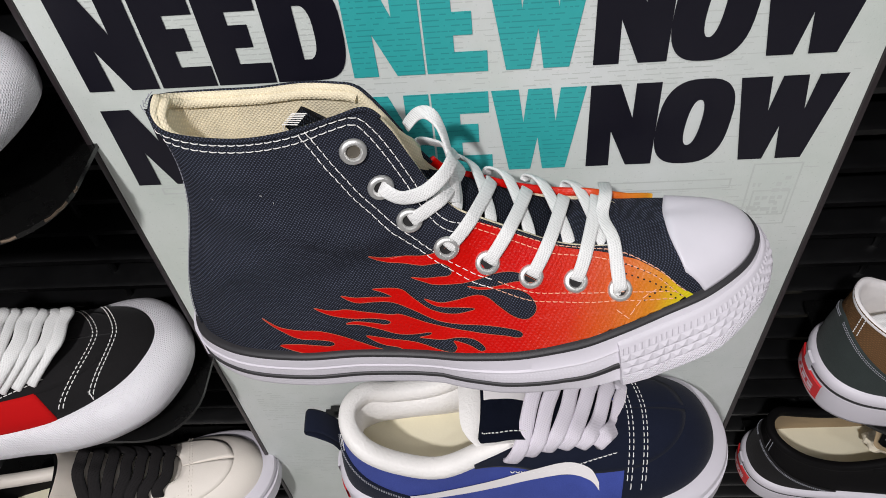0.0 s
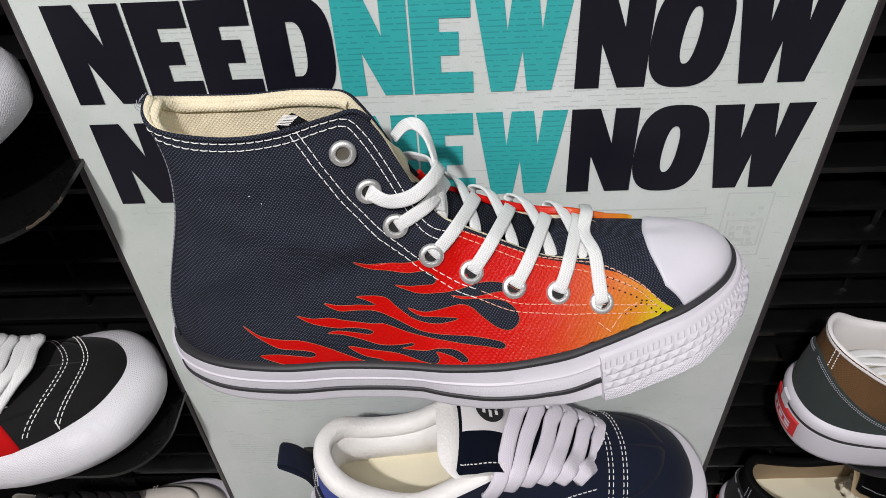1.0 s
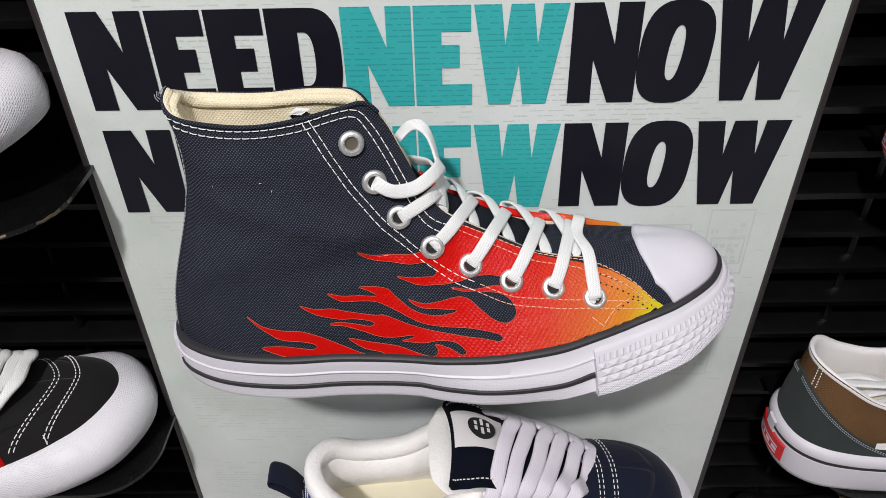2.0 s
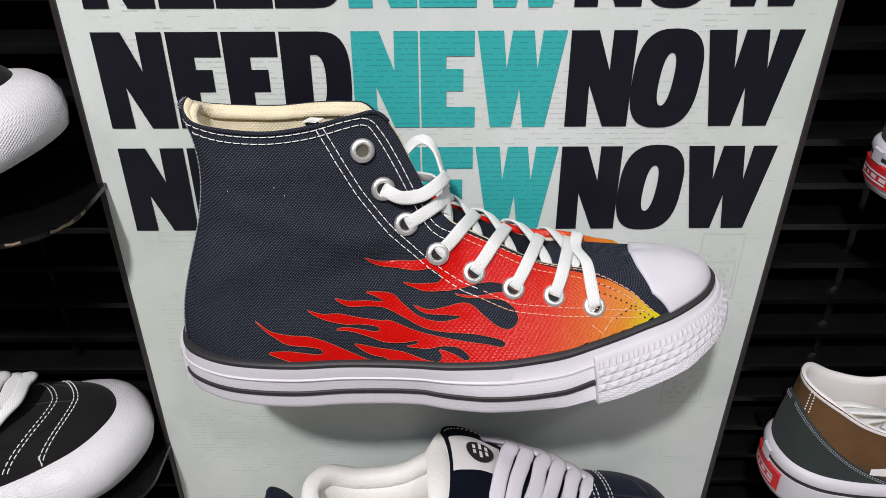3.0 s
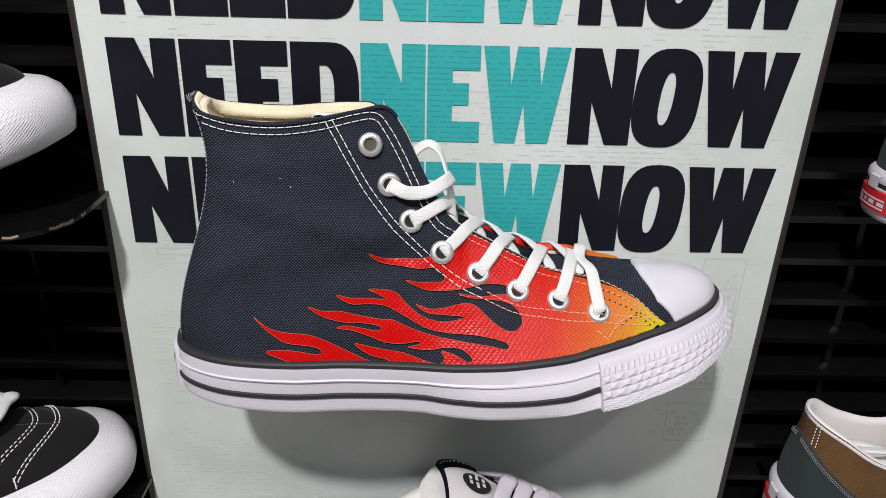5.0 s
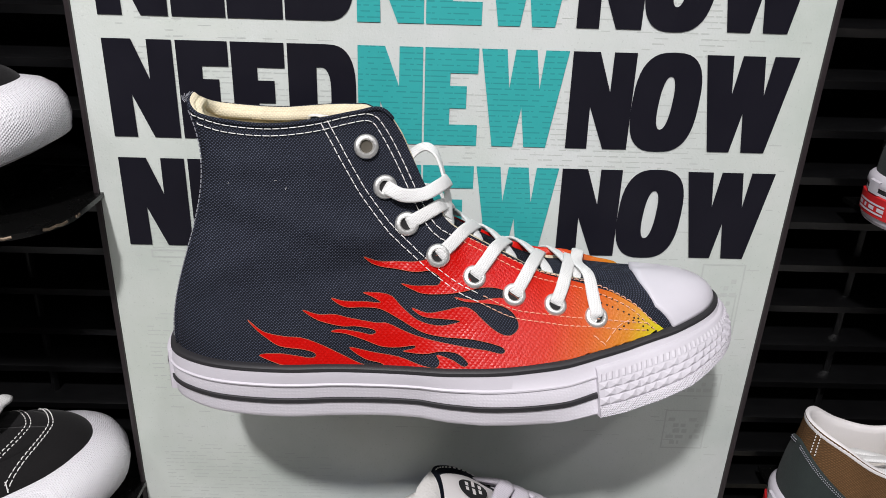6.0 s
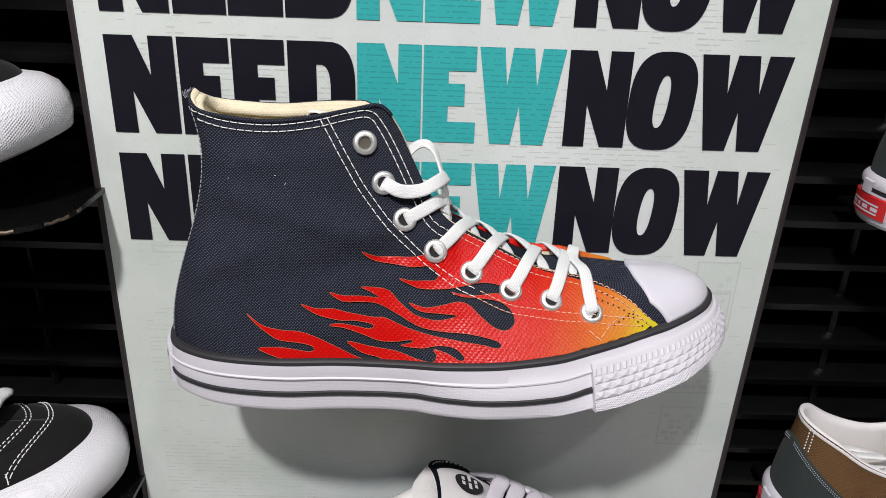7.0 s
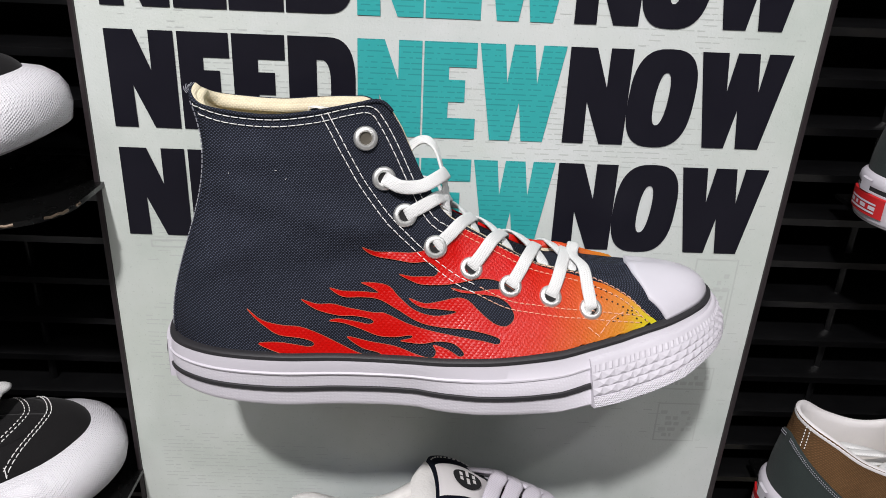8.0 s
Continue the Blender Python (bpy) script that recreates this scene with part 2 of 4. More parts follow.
def curve(points, steps=6, closed=False):
    """Catmull-Rom through the points."""
    p = [Vector(q) for q in points]
    n = len(p)
    out = []
    for i in range(n if closed else n - 1):
        if closed:
            a, b, c, d = p[(i - 1) % n], p[i], p[(i + 1) % n], p[(i + 2) % n]
        else:
            a, b, c, d = p[max(i - 1, 0)], p[i], p[i + 1], p[min(i + 2, n - 1)]
        for k in range(steps):
            t = k / steps
            out.append(0.5 * (2 * b + (c - a) * t + (2 * a - 5 * b + 4 * c - d) * t * t + (3 * b - a - 3 * c + d) * t ** 3))
    if not closed:
        out.append(p[-1])
    return out


def tape(path, normals, width, thick, sides=10, bm=None, round_ends=True):
    """A flat lace or band swept along a path; normals lie across its thin side."""
    rows = []
    n = len(path)
    for i, (p, nn) in enumerate(zip(path, normals)):
        d = (path[min(i + 1, n - 1)] - path[max(i - 1, 0)]).normalized()
        side = d.cross(nn).normalized()
        up = side.cross(d).normalized()
        k = 1.0
        row = []
        for s in range(sides):
            a = math.tau * s / sides
            ca, sa = math.cos(a), math.sin(a)
            row.append(p + side * (width / 2 * k * math.copysign(abs(ca) ** 0.6, ca)) + up * (thick / 2 * math.copysign(abs(sa) ** 0.6, sa)))
        rows.append(row)
    bm = grid_mesh(rows, True, bm)
    bm.verts.ensure_lookup_table()
    m = len(bm.verts)
    for first in (m - n * sides, m - sides):
        bm.faces.new([bm.verts[first + s] for s in range(sides)])
    return bm


def tube(path, radius, sides=8, bm=None):
    return tape(path, [Vector((0.13, 0.21, 0.97))] * len(path), 2 * radius, 2 * radius, sides, bm)


def sheet_polygon(outline, cell):
    """A filled outline in a plane (a, b), cut into cells so that it can be laid over a curved surface. Coordinates come as (a, 0, b)."""
    from mathutils.geometry import tessellate_polygon
    pts = [Vector((a, 0, b)) for a, b in outline]
    bm = bmesh.new()
    vs = [bm.verts.new(p) for p in pts]
    for tri in tessellate_polygon([pts]):
        try:
            bm.faces.new([vs[i] for i in tri])
        except ValueError:
            pass
    for axis in (0, 2):
        lo, hi = min(p[axis] for p in pts), max(p[axis] for p in pts)
        no = Vector((1, 0, 0)) if axis == 0 else Vector((0, 0, 1))
        c = lo + cell * 0.5
        while c < hi:
            bmesh.ops.bisect_plane(bm, geom=bm.verts[:] + bm.edges[:] + bm.faces[:], plane_co=no * c, plane_no=no, dist=1e-7)
            c += cell
    return bm


class Skin:
    """A surface to lay prints and seams on: lateral() looks along +y, onto() straight down."""

    def __init__(self, bm, side=0.0):
        self.side = side
        from mathutils.bvhtree import BVHTree
        bm.normal_update()
        self.tree = BVHTree.FromBMesh(bm)

    def lateral(self, x, z, lift=0.0, start=-1.0):
        p, n, _, _ = self.tree.ray_cast(Vector((x, start, z)), Vector((0, 1, 0)))
        if p is None or p.y > self.side:
            p, n, _, _ = self.tree.find_nearest(Vector((x, self.side - 0.062, z)))
        if n.y > 0:
            n = -n
        return p + n * lift, n

    def onto(self, x, y, lift=0.0):
        p, n, _, _ = self.tree.ray_cast(Vector((x, y, 3.0)), Vector((0, 0, -1)))
        if p is None:
            p, n, _, _ = self.tree.find_nearest(Vector((x, y, 0.05)))
        if n.z < 0:
            n = -n
        return p + n * lift, n


def lay(bm, skin, lift, how="lateral"):
    for v in bm.verts:
        v.co = skin.lateral(v.co.x, v.co.z, lift)[0] if how == "lateral" else skin.onto(v.co.x, v.co.z, lift)[0]
    return bm


def stitches(skin, line, lift=0.0006, dash=0.0036, gap=0.0008, wide=0.00052, how="lateral", bm=None, steps=8):
    """A dashed seam of thread along a line on the skin."""
    bm = bm or bmesh.new()
    pts = curve([(a, 0, b) for a, b in line], steps)
    run = [0.0]
    for a, b in zip(pts, pts[1:]):
        run.append(run[-1] + (b - a).length)

    def at(s):
        for i in range(len(run) - 1):
            if s <= run[i + 1]:
                k = (s - run[i]) / max(run[i + 1] - run[i], 1e-9)
                return pts[i].lerp(pts[i + 1], k)
        return pts[-1]

    s = 0.0
    while s + dash < run[-1]:
        ps, ns = [], []
        for k in range(4):
            q = at(s + dash * k / 3)
            p, n = (skin.lateral if how == "lateral" else skin.onto)(q.x, q.z, lift * (0.5 if k in (0, 3) else 1.0))
            ps.append(p)
            ns.append(n)
        if (ps[0] - ps[-1]).length < dash * 2:
            tape(ps, ns, wide, wide * 0.8, 5, bm)
        s += dash + gap
    return bm


def beside(line, d):
    """The line moved sideways by d."""
    out = []
    for i, (a, b) in enumerate(line):
        p, q = Vector(line[max(i - 1, 0)]), Vector(line[min(i + 1, len(line) - 1)])
        t = (q - p).normalized()
        out.append((a - t.y * d, b + t.x * d))
    return out


class Loft:
    """A shoe upper between its feather line (foot) and its opening (top): closed loops with a bowed wall between."""

    def __init__(self, foot, top, toe, flat=None, dome=0.85, waist=2.35, hollow=None):
        self.foot, self.top, self.n = [Vector(p) for p in foot], [Vector(p) for p in top], len(foot)
        self.c1, self.c2 = [], []
        for b, t, w, s, dent in zip(self.foot, self.top, toe, flat or [0.0] * self.n, hollow or [0.0] * self.n):
            h = t.z - b.z
            mid = Vector((b.x + 0.0 * (t.x - b.x), b.y * 1.0 + (b.y - t.y) * 0.07, b.z + 0.38 * h))
            hi = Vector((b.x + 0.75 * (t.x - b.x), t.y + 0.12 * (b.y - t.y), b.z + 0.62 * h))
            mid = mid.lerp(b.lerp(t, 0.3), s)
            hi = hi.lerp(b.lerp(t, 0.68), s)
            mid.y += dent * 0.15 * (t.y - b.y)
            hi.y += dent * 0.22 * (t.y - b.y)
            if w < 0:
                hi.x = b.x + (t.x - b.x) * waist
                w = 0.0
            mid_toe = b + Vector(((t.x - b.x) * 0.06, (t.y - b.y) * 0.06, max(dome * h, 0.009)))
            hi_toe = Vector((b.x + 0.5 * (t.x - b.x), b.y + 0.5 * (t.y - b.y), t.z + 0.0005))
            self.c1.append(mid.lerp(mid_toe, w))
            self.c2.append(hi.lerp(hi_toe, w))

    def loop(self, pts, u):
        i, t = int(math.floor(u)), u - math.floor(u)
        a, b, c, d = (pts[(i + k) % self.n] for k in (-1, 0, 1, 2))
        return 0.5 * (2 * b + (c - a) * t + (2 * a - 5 * b + 4 * c - d) * t * t + (3 * b - a - 3 * c + d) * t ** 3)

    def at(self, u, v):
        b, p, q, t = (self.loop(s, u) for s in (self.foot, self.c1, self.c2, self.top))
        w = 1 - v
        return b * w ** 3 + p * 3 * w * w * v + q * 3 * w * v * v + t * v ** 3

    def normal(self, u, v):
        v = min(max(v, 0.01), 0.99)
        du = self.at(u + 0.05, v) - self.at(u - 0.05, v)
        dv = self.at(u, v + 0.01) - self.at(u, v - 0.01)
        return du.cross(dv).normalized()

    def lifted(self, u, v, d):
        return self.at(u, v) + self.normal(u, v) * d

    def sheet(self, us, vs, lift=0.0, close=False):
        return grid_mesh([[self.lifted(u, v, lift) for u in us] for v in vs], close)

    def overlay(self, us, vrange, lift, rows=10):
        """A raised patch; vrange(u) gives its lower and upper edge. Its rim turns down to the skin."""
        cols = []
        for u in us:
            lo, hi = vrange(u)
            vs = [lo + (hi - lo) * k / rows for k in range(rows + 1)]
            cols.append([self.lifted(u, lo, -0.0006)] + [self.lifted(u, v, lift) for v in vs] + [self.lifted(u, hi, -0.0006)])
        first = [self.lifted(us[0], v, -0.0006) for v in [vrange(us[0])[0]] + [vrange(us[0])[0] + (vrange(us[0])[1] - vrange(us[0])[0]) * k / rows for k in range(rows + 1)] + [vrange(us[0])[1]]]
        last = [self.lifted(us[-1], v, -0.0006) for v in [vrange(us[-1])[0]] + [vrange(us[-1])[0] + (vrange(us[-1])[1] - vrange(us[-1])[0]) * k / rows for k in range(rows + 1)] + [vrange(us[-1])[1]]]
        bm = grid_mesh([first] + cols + [last])
        bmesh.ops.reverse_faces(bm, faces=bm.faces[:])
        return bm

    def v_where(self, u, test):
        """The height v at which test(point) first fails, going up the wall."""
        for k in range(1, 61):
            if not test(self.at(u, k / 60)):
                lo, hi = (k - 1) / 60, k / 60
                for _ in range(10):
                    half = (lo + hi) / 2
                    lo, hi = (half, hi) if test(self.at(u, half)) else (lo, half)
                return lo
        return 1.0


def span(a, b, n):
    return [a + (b - a) * k / (n - 1) for k in range(n)]


def outward(loop):
    """Level outward directions of a closed loop that runs from the heel along -y to the toe and back along +y."""
    n = len(loop)
    out = []
    for i in range(n):
        t = loop[(i + 1) % n] - loop[(i - 1) % n]
        out.append(Vector((t.y, -t.x, 0)).normalized())
    return out


def table(*pairs):
    xs, ys = [p[0] for p in pairs], [p[1] for p in pairs]
    return lambda x: float(np.interp(x, xs, ys))


# ---- setting ----
def piece(name, bm, material, label, category="", kind="structure", parent=None):
    return tagged(part(name, bm, material, parent), label, category, "", kind)


# unseen room shell, added to close the space and return soft light
piece("floor", box((-4, -5, -0.1), (4, 0.25, 0)), M["floor"], "unseen grey floor added below the shoe wall for bounce light", "floor")
piece("ceiling", box((-4, -5, 3.0), (4, 0.25, 3.1)), M["plaster"], "unseen pale ceiling added to close the room", "ceiling")
piece("wall_south", box((-4, -5.1, 0), (4, -5, 3)), M["plaster"], "unseen pale wall added behind the viewer", "wall")
piece("wall_west", box((-4.1, -5, 0), (-4, 0.25, 3)), M["plaster"], "unseen pale side wall added to close the room", "wall")
piece("wall_east", box((4, -5, 0), (4.1, 0.25, 3)), M["plaster"], "unseen pale side wall added to close the room", "wall")
wall = piece("wall_north", box((-4, 0.135, 0), (4, 0.25, 3)), M["wall_black"], "matt black slatted display wall", "wall")

# sign board on the slats
sign = root("sign_board", pose(0, 0, 0), "tall pale grey sign printed with bold black and teal words", "sign")
def sheared(bm):
    """The sign's right-hand edge runs slightly out of plumb."""
    for v in bm.verts:
        if v.co.x > 0.15:
            v.co.x += (v.co.z - 1.31) * 0.019
    return bm


part("board", sheared(box((-0.2285, 0.0, 0.30), (0.2275, 0.012, 1.62), 0.0008)), M["sign"], sign)
for x in (-0.2303, 0.2293):
    part("standoff", box((-0.20 if x < 0 else 0.17, 0.0120, 0.5), (-0.17 if x < 0 else 0.20, 0.054, 1.5)), M["wall_black"], sign)
    part("edge_trim", sheared(box((x - 0.0017, -0.0012, 0.30), (x + 0.0017, 0.0145, 1.62), 0.0006)), M["frame_dark"], sign, "thin dark edge strip")


def round_shape(w, h, square, slit=False, n=40):
    pts = []
    for k in range(n):
        a = math.tau * k / n
        c, s = math.cos(a), math.sin(a)
        pts.append((w / 2 * math.copysign(abs(c) ** square, c), h / 2 * math.copysign(abs(s) ** square, s)))
    return pts


LETTERS = {
    "N": [(0, 0), (0, 1), (.42, 1), (.635, .60), (.64, 1), (1, 1), (1, 0), (.61, 0), (.34, .445), (.35, 0)],
    "E": [(0, 0), (0, 1), (.98, 1), (.98, .75), (.47, .75), (.47, .62), (.78, .62), (.78, .39), (.47, .39), (.47, .22), (1, .22), (1, 0)],
    "W": [(0, 1), (.29, 1), (.335, .61), (.39, 1), (.63, 1), (.685, .61), (.73, 1), (1, 1), (.805, 0), (.545, 0), (.49, .415), (.41, 0), (.165, 0)],
}


def letter(ch, x0, x1, z0, h, material, parent):
    """One bold printed capital between x0 and x1, on the sign's face."""
    from mathutils.geometry import tessellate_polygon
    w = x1 - x0
    if ch in LETTERS:
        loops = [LETTERS[ch]]
    elif ch == "O":
        loops = [[(0.5 + a + b * 0.08, 0.5 + b) for a, b in round_shape(1.0, 1.03, 0.72)], [(0.5 + a + b * 0.12, 0.5 + b) for a, b in round_shape(0.20, 0.55, 0.85)][::-1]]
    else:
        right = [(0.55 + 0.45 * math.copysign(abs(math.cos(t)) ** 0.7, math.cos(t)), 0.5 + 0.5 * math.copysign(abs(math.sin(t)) ** 0.7, math.sin(t))) for t in span(-math.pi / 2, math.pi / 2, 20)]
        inner = [(0.50 + 0.13 * math.cos(t), 0.5 + 0.27 * math.copysign(abs(math.sin(t)) ** 0.7, math.sin(t))) for t in span(math.pi / 2, -math.pi / 2, 14)]
        loops = [[(0, 1), (0, 0)] + right, [(0.42, 0.23), (0.42, 0.77)] + inner]
    loops = [[Vector((x0 + a * w, -0.0006, z0 + b * h)) for a, b in l] for l in loops]
    bm = bmesh.new()
    vs = [bm.verts.new(p) for l in loops for p in l]
    for tri in tessellate_polygon(loops):
        f = bm.faces.new([vs[i] for i in tri])
        f.normal_update()
        if f.normal.y > 0:
            f.normal_flip()
    return part("letter_" + ch.lower(), bm, material, parent, sharp=0)


WORDS = [("N", -.2130, -.1710), ("E", -.1688, -.1368), ("E", -.1356, -.1025), ("D", -.1012, -.0595), ("N", -.0583, -.0183), ("E", -.0170, .0165), ("W", .0175, .0712),
         ("N", .0735, .1128), ("O", .1130, .1550), ("W", .1555, .2128)]
for row, z0 in enumerate((1.1745, 1.2490, 1.3235)):
    for i, (ch, x0, x1) in enumerate(WORDS):
        letter(ch, x0, x1, z0, 0.0608, M["ink_teal"] if 4 <= i <= 6 else M["ink_black"], sign)

# faint newspaper-like rules and stamps printed on the sign
rng = random.Random(5)


def flat_rect(bm, x0, x1, z0, z1, y):
    bm.faces.new([bm.verts.new(p) for p in ((x0, y, z0), (x1, y, z0), (x1, y, z1), (x0, y, z1))])


bm = bmesh.new()
for z in np.arange(0.72, 1.40, 0.0034):
    x = -0.21
    while x < 0.215:
        w = rng.uniform(0.0025, 0.010)
        keep = 0.75 if (-0.2 < x < 0.17 and z > 1.17) or x < -0.09 else 0.10
        if rng.random() < keep * (0.5 + 0.5 * math.sin(z * 61 + x * 9)):
            flat_rect(bm, x, min(x + w, 0.218), z, z + rng.uniform(0.0005, 0.0008), -0.00008)
        x += w + rng.uniform(0.0007, 0.002)
tagged(part("faint_print", bm, M["faint_print"], sign, "faint grey printed lines", 0), kind="stuff")


def stamp(x0, x1, z0, z1, fill, y=-0.00014):
    """A faint outlined box with small blocks of unreadable print."""
    b = bmesh.new()
    t = 0.0011
    for r in ((x0, x1, z0, z0 + t), (x0, x1, z1 - t, z1), (x0, x0 + t, z0 + t, z1 - t), (x1 - t, x1, z0 + t, z1 - t)):
        flat_rect(b, *r, y)
    z = z0 + 0.004
    while z < z1 - 0.005:
        x = x0 + 0.003
        while x < x1 - 0.006:
            w = rng.uniform(0.0015, 0.006)
            if rng.random() < fill:
                flat_rect(b, x, min(x + w, x1 - 0.003), z, z + 0.0032, y)
            x += w + 0.0015
        z += 0.0052
    return part("faint_stamp", b, M["faint_print"], sign, "faint grey printed stamp", 0)


for args in ((.085, .165, 1.150, 1.1585, .7), (.176, .206, 1.115, 1.170, .35), (.180, .2035, 1.124, 1.147, .8, -0.00022), (.012, .07, 1.148, 1.158, .5), (.168, .205, 1.062, 1.082, .8), (.168, .200, 1.015, 1.05, .4), (-.20, -.12, 1.165, 1.171, .5)):
    stamp(*args)

# black louvred slats, with upright rods behind them
for k in range(40):
    z = 0.4825 + k * 0.0349
    b = bmesh.new()
    prof = [(0.0535, -0.0040), (0.0520, 0.0020), (0.0555, 0.0036), (0.100, 0.0075), (0.135, 0.0075), (0.135, 0.0045), (0.100, 0.0040), (0.0575, -0.0030)]
    for x0, x1 in ((-1.3, -0.18), (0.18, 1.3)):
        grid_mesh([[(x0, y, z + dz) for y, dz in prof], [(x1, y, z + dz) for y, dz in prof]], True, b)
    part("slat", b, M["slat_black"], wall, sharp=30)
for x in (-1.12, -0.72, -0.322, 0.322, 0.72, 1.12):
    part("slat_rod", tube([Vector((x, 0.068, 0.4)), Vector((x, 0.068, 1.9))], 0.0026, 8), M["slat_black"], wall)


# ---- shelf plates ----
def shelf_plate(x0, x1, y0, z, radius=0.035, y1=-0.003, label="scuffed black acrylic shoe shelf fixed to the display wall", chips=False, rail=0.0):
    """A flat shelf with rounded front corners, and a lip that hooks into the wall."""
    ob = root("shoe_shelf", pose((x0 + x1) / 2, (y0 + y1) / 2, z), label, "shelf", "shoe shelves")
    hw, d = (x1 - x0) / 2, (y1 - y0) / 2
    pts = [(-hw, d), (-hw, -d + radius)]
    pts += [(-hw + radius - radius * math.cos(a), -d + radius - radius * math.sin(a)) for a in span(0.1, math.pi / 2, 9)]
    pts += [(hw - radius + radius * math.sin(a), -d + radius - radius * math.cos(a)) for a in span(0, math.pi / 2 - 0.1, 9)]
    pts += [(hw, -d + radius), (hw, d)]
    b = bmesh.new()
    lo = [b.verts.new((x, y, -0.0035)) for x, y in pts]
    hi = [b.verts.new((x, y, -0.0002)) for x, y in pts]
    b.faces.new(hi)
    b.faces.new(lo[::-1])
    for i in range(len(pts)):
        j = (i + 1) % len(pts)
        b.faces.new((lo[i], lo[j], hi[j], hi[i]))
    part("plate", b, M["acrylic"], ob, sharp=30)
    part("hook_lip", box((-0.03, d - 0.004, -0.012), (0.03, d + 0.002, 0.012), 0.001), M["acrylic"], ob)
    if rail:
        part("back_rail", box((-hw - rail, d - 0.009, -0.0075), (0, d - 0.001, -0.0038), 0.001), M["acrylic"], ob)
        part("back_rail", box((-hw - rail + 0.006, d - 0.006, 0.0005), (0, d - 0.001, 0.0025), 0.0006), M["acrylic"], ob)
    if chips:
        c = bmesh.new()
        r2 = random.Random(3)
        for i in range(11, len(pts) - 2):
            if r2.random() < 0.5:
                a, e = Vector((*pts[i], 0)), Vector((*pts[i + 1], 0))
                tube([a + Vector((0, 0, -0.0012)), (a + e) / 2 + Vector((0, 0, -0.002)), e + Vector((0, 0, -0.0014))], 0.0009, 6, c)
        if len(c.verts):
            part("chipped_edge", c, M["bare_edge"], ob, "chipped bare edge")
        else:
            c.free()
    return ob


# ---- flame high-top ----
def flame_high_top():
    shoe = root("high_top_sneaker", pose(0, -0.075, 1.126), "black canvas high-top sneaker with red-orange flame print", "sneaker")
    zt = table((-.165, 1.1565), (-.144, 1.157), (-.12, 1.158), (-.09, 1.159), (-.03, 1.160), (0, 1.1612), (.03, 1.163), (.064, 1.1655), (.08, 1.168), (.098, 1.170), (.114, 1.1735), (.133, 1.1765), (.15, 1.1785), (.165, 1.180))
    zb = table((-.165, 1.1268), (-.13, 1.1259), (-.10, 1.1256), (-.06, 1.1265), (-.03, 1.1277), (.002, 1.1282), (.03, 1.1300), (.05, 1.1308), (.065, 1.1327), (.08, 1.1365), (.098, 1.1393), (.114, 1.1425), (.131, 1.148), (.15, 1.1537), (.163, 1.157), (.175, 1.1615))
    # the sole's wall leans outwards below the welt, most round the toe
    flare = table((-.16, .001), (-.10, -.001), (-.014, -.002), (.018, .003), (.05, .0055), (.07, .010), (.09, .014), (.125, .0160), (.145, .0125), (.158, .0085))
    foot_plan = [(-.1565, -.078, -.078), (-.1530, -.097, -.060), (-.1430, -.1085, -.051), (-.122, -.1180, -.045), (-.09, -.1225, -.042), (-.06, -.1215, -.040), (-.035, -.1225, -.038), (-.02, -.1240, -.036),
                 (-.005, -.1262, -.034), (.008, -.1272, -.0325), (.02, -.1277, -.031), (.03, -.1275, -.030), (.042, -.1262, -.028), (.06, -.1232, -.030), (.08, -.1172, -.029), (.10, -.1095, -.031),
                 (.125, -.1005, -.0375), (.145, -.0870, -.0425), (.1545, -.0750, -.0505), (.1580, -.063, -.063)]
    opening = [(-.1405, -.067, 1.291), (-.1395, -.077, 1.2885), (-.133, -.084, 1.2845), (-.117, -.0875, 1.2822), (-.095, -.089, 1.2812), (-.073, -.0885, 1.2840), (-.052, -.0845, 1.2878), (-.038, -.081, 1.2892),
               (-.029, -.081, 1.279), (-.021, -.083, 1.263), (-.012, -.085, 1.245), (-.002, -.0865, 1.230), (.012, -.0875, 1.222), (.030, -.088, 1.213), (.051, -.088, 1.2025), (.070, -.087, 1.1982),
               (.083, -.083, 1.1952), (.0895, -.075, 1.1934), (.0905, -.070, 1.1932), (.091, -.066, 1.193)]
    toe = [-1, -1, -1, -.5] + [0] * 11 + [.15, .5, .8, 1, 1]
    flat = [0, 0, .3, .8] + [1] * 16
    hollow = [0, 0, 0, 0, 0, .1, .5, .9, 1, .9, .7, .5, .4, .2] + [0] * 6
    lat = range(20)
    med = range(18, 0, -1)
    mid = -0.066
    drop = table((-.08, 0), (-.05, .003), (-.02, .0065), (.0, .010), (.03, .012), (.055, .008), (.085, .003), (.1, 0))
    slip = table((-.075, 0), (-.05, .005), (-.035, .008), (-.01, .008), (.012, .004), (.04, 0))
    axis = table((-.15, -.0695), (-.02, -.0695), (.05, -.066), (.1, -.066))
    foot = [(foot_plan[i][0], foot_plan[i][1], zt(foot_plan[i][0])) for i in lat] + [(foot_plan[i][0], foot_plan[i][2], zt(foot_plan[i][0])) for i in med]
    top = [opening[i] for i in lat] + [(opening[i][0] - slip(opening[i][0]), 2 * axis(opening[i][0]) - opening[i][1], opening[i][2] - drop(opening[i][0])) for i in med]
    loft = Loft(foot, top, [toe[i] for i in lat] + [toe[i] for i in med], [flat[i] for i in lat] + [flat[i] for i in med], 1.05, 2.45, [hollow[i] for i in lat] + [hollow[i] for i in med])
    us = span(0, 38, 229)[:-1]
    vs = span(0, 1, 30)
    skin_mesh = loft.sheet(us, vs, 0, True)
    skin_mesh.normal_update()

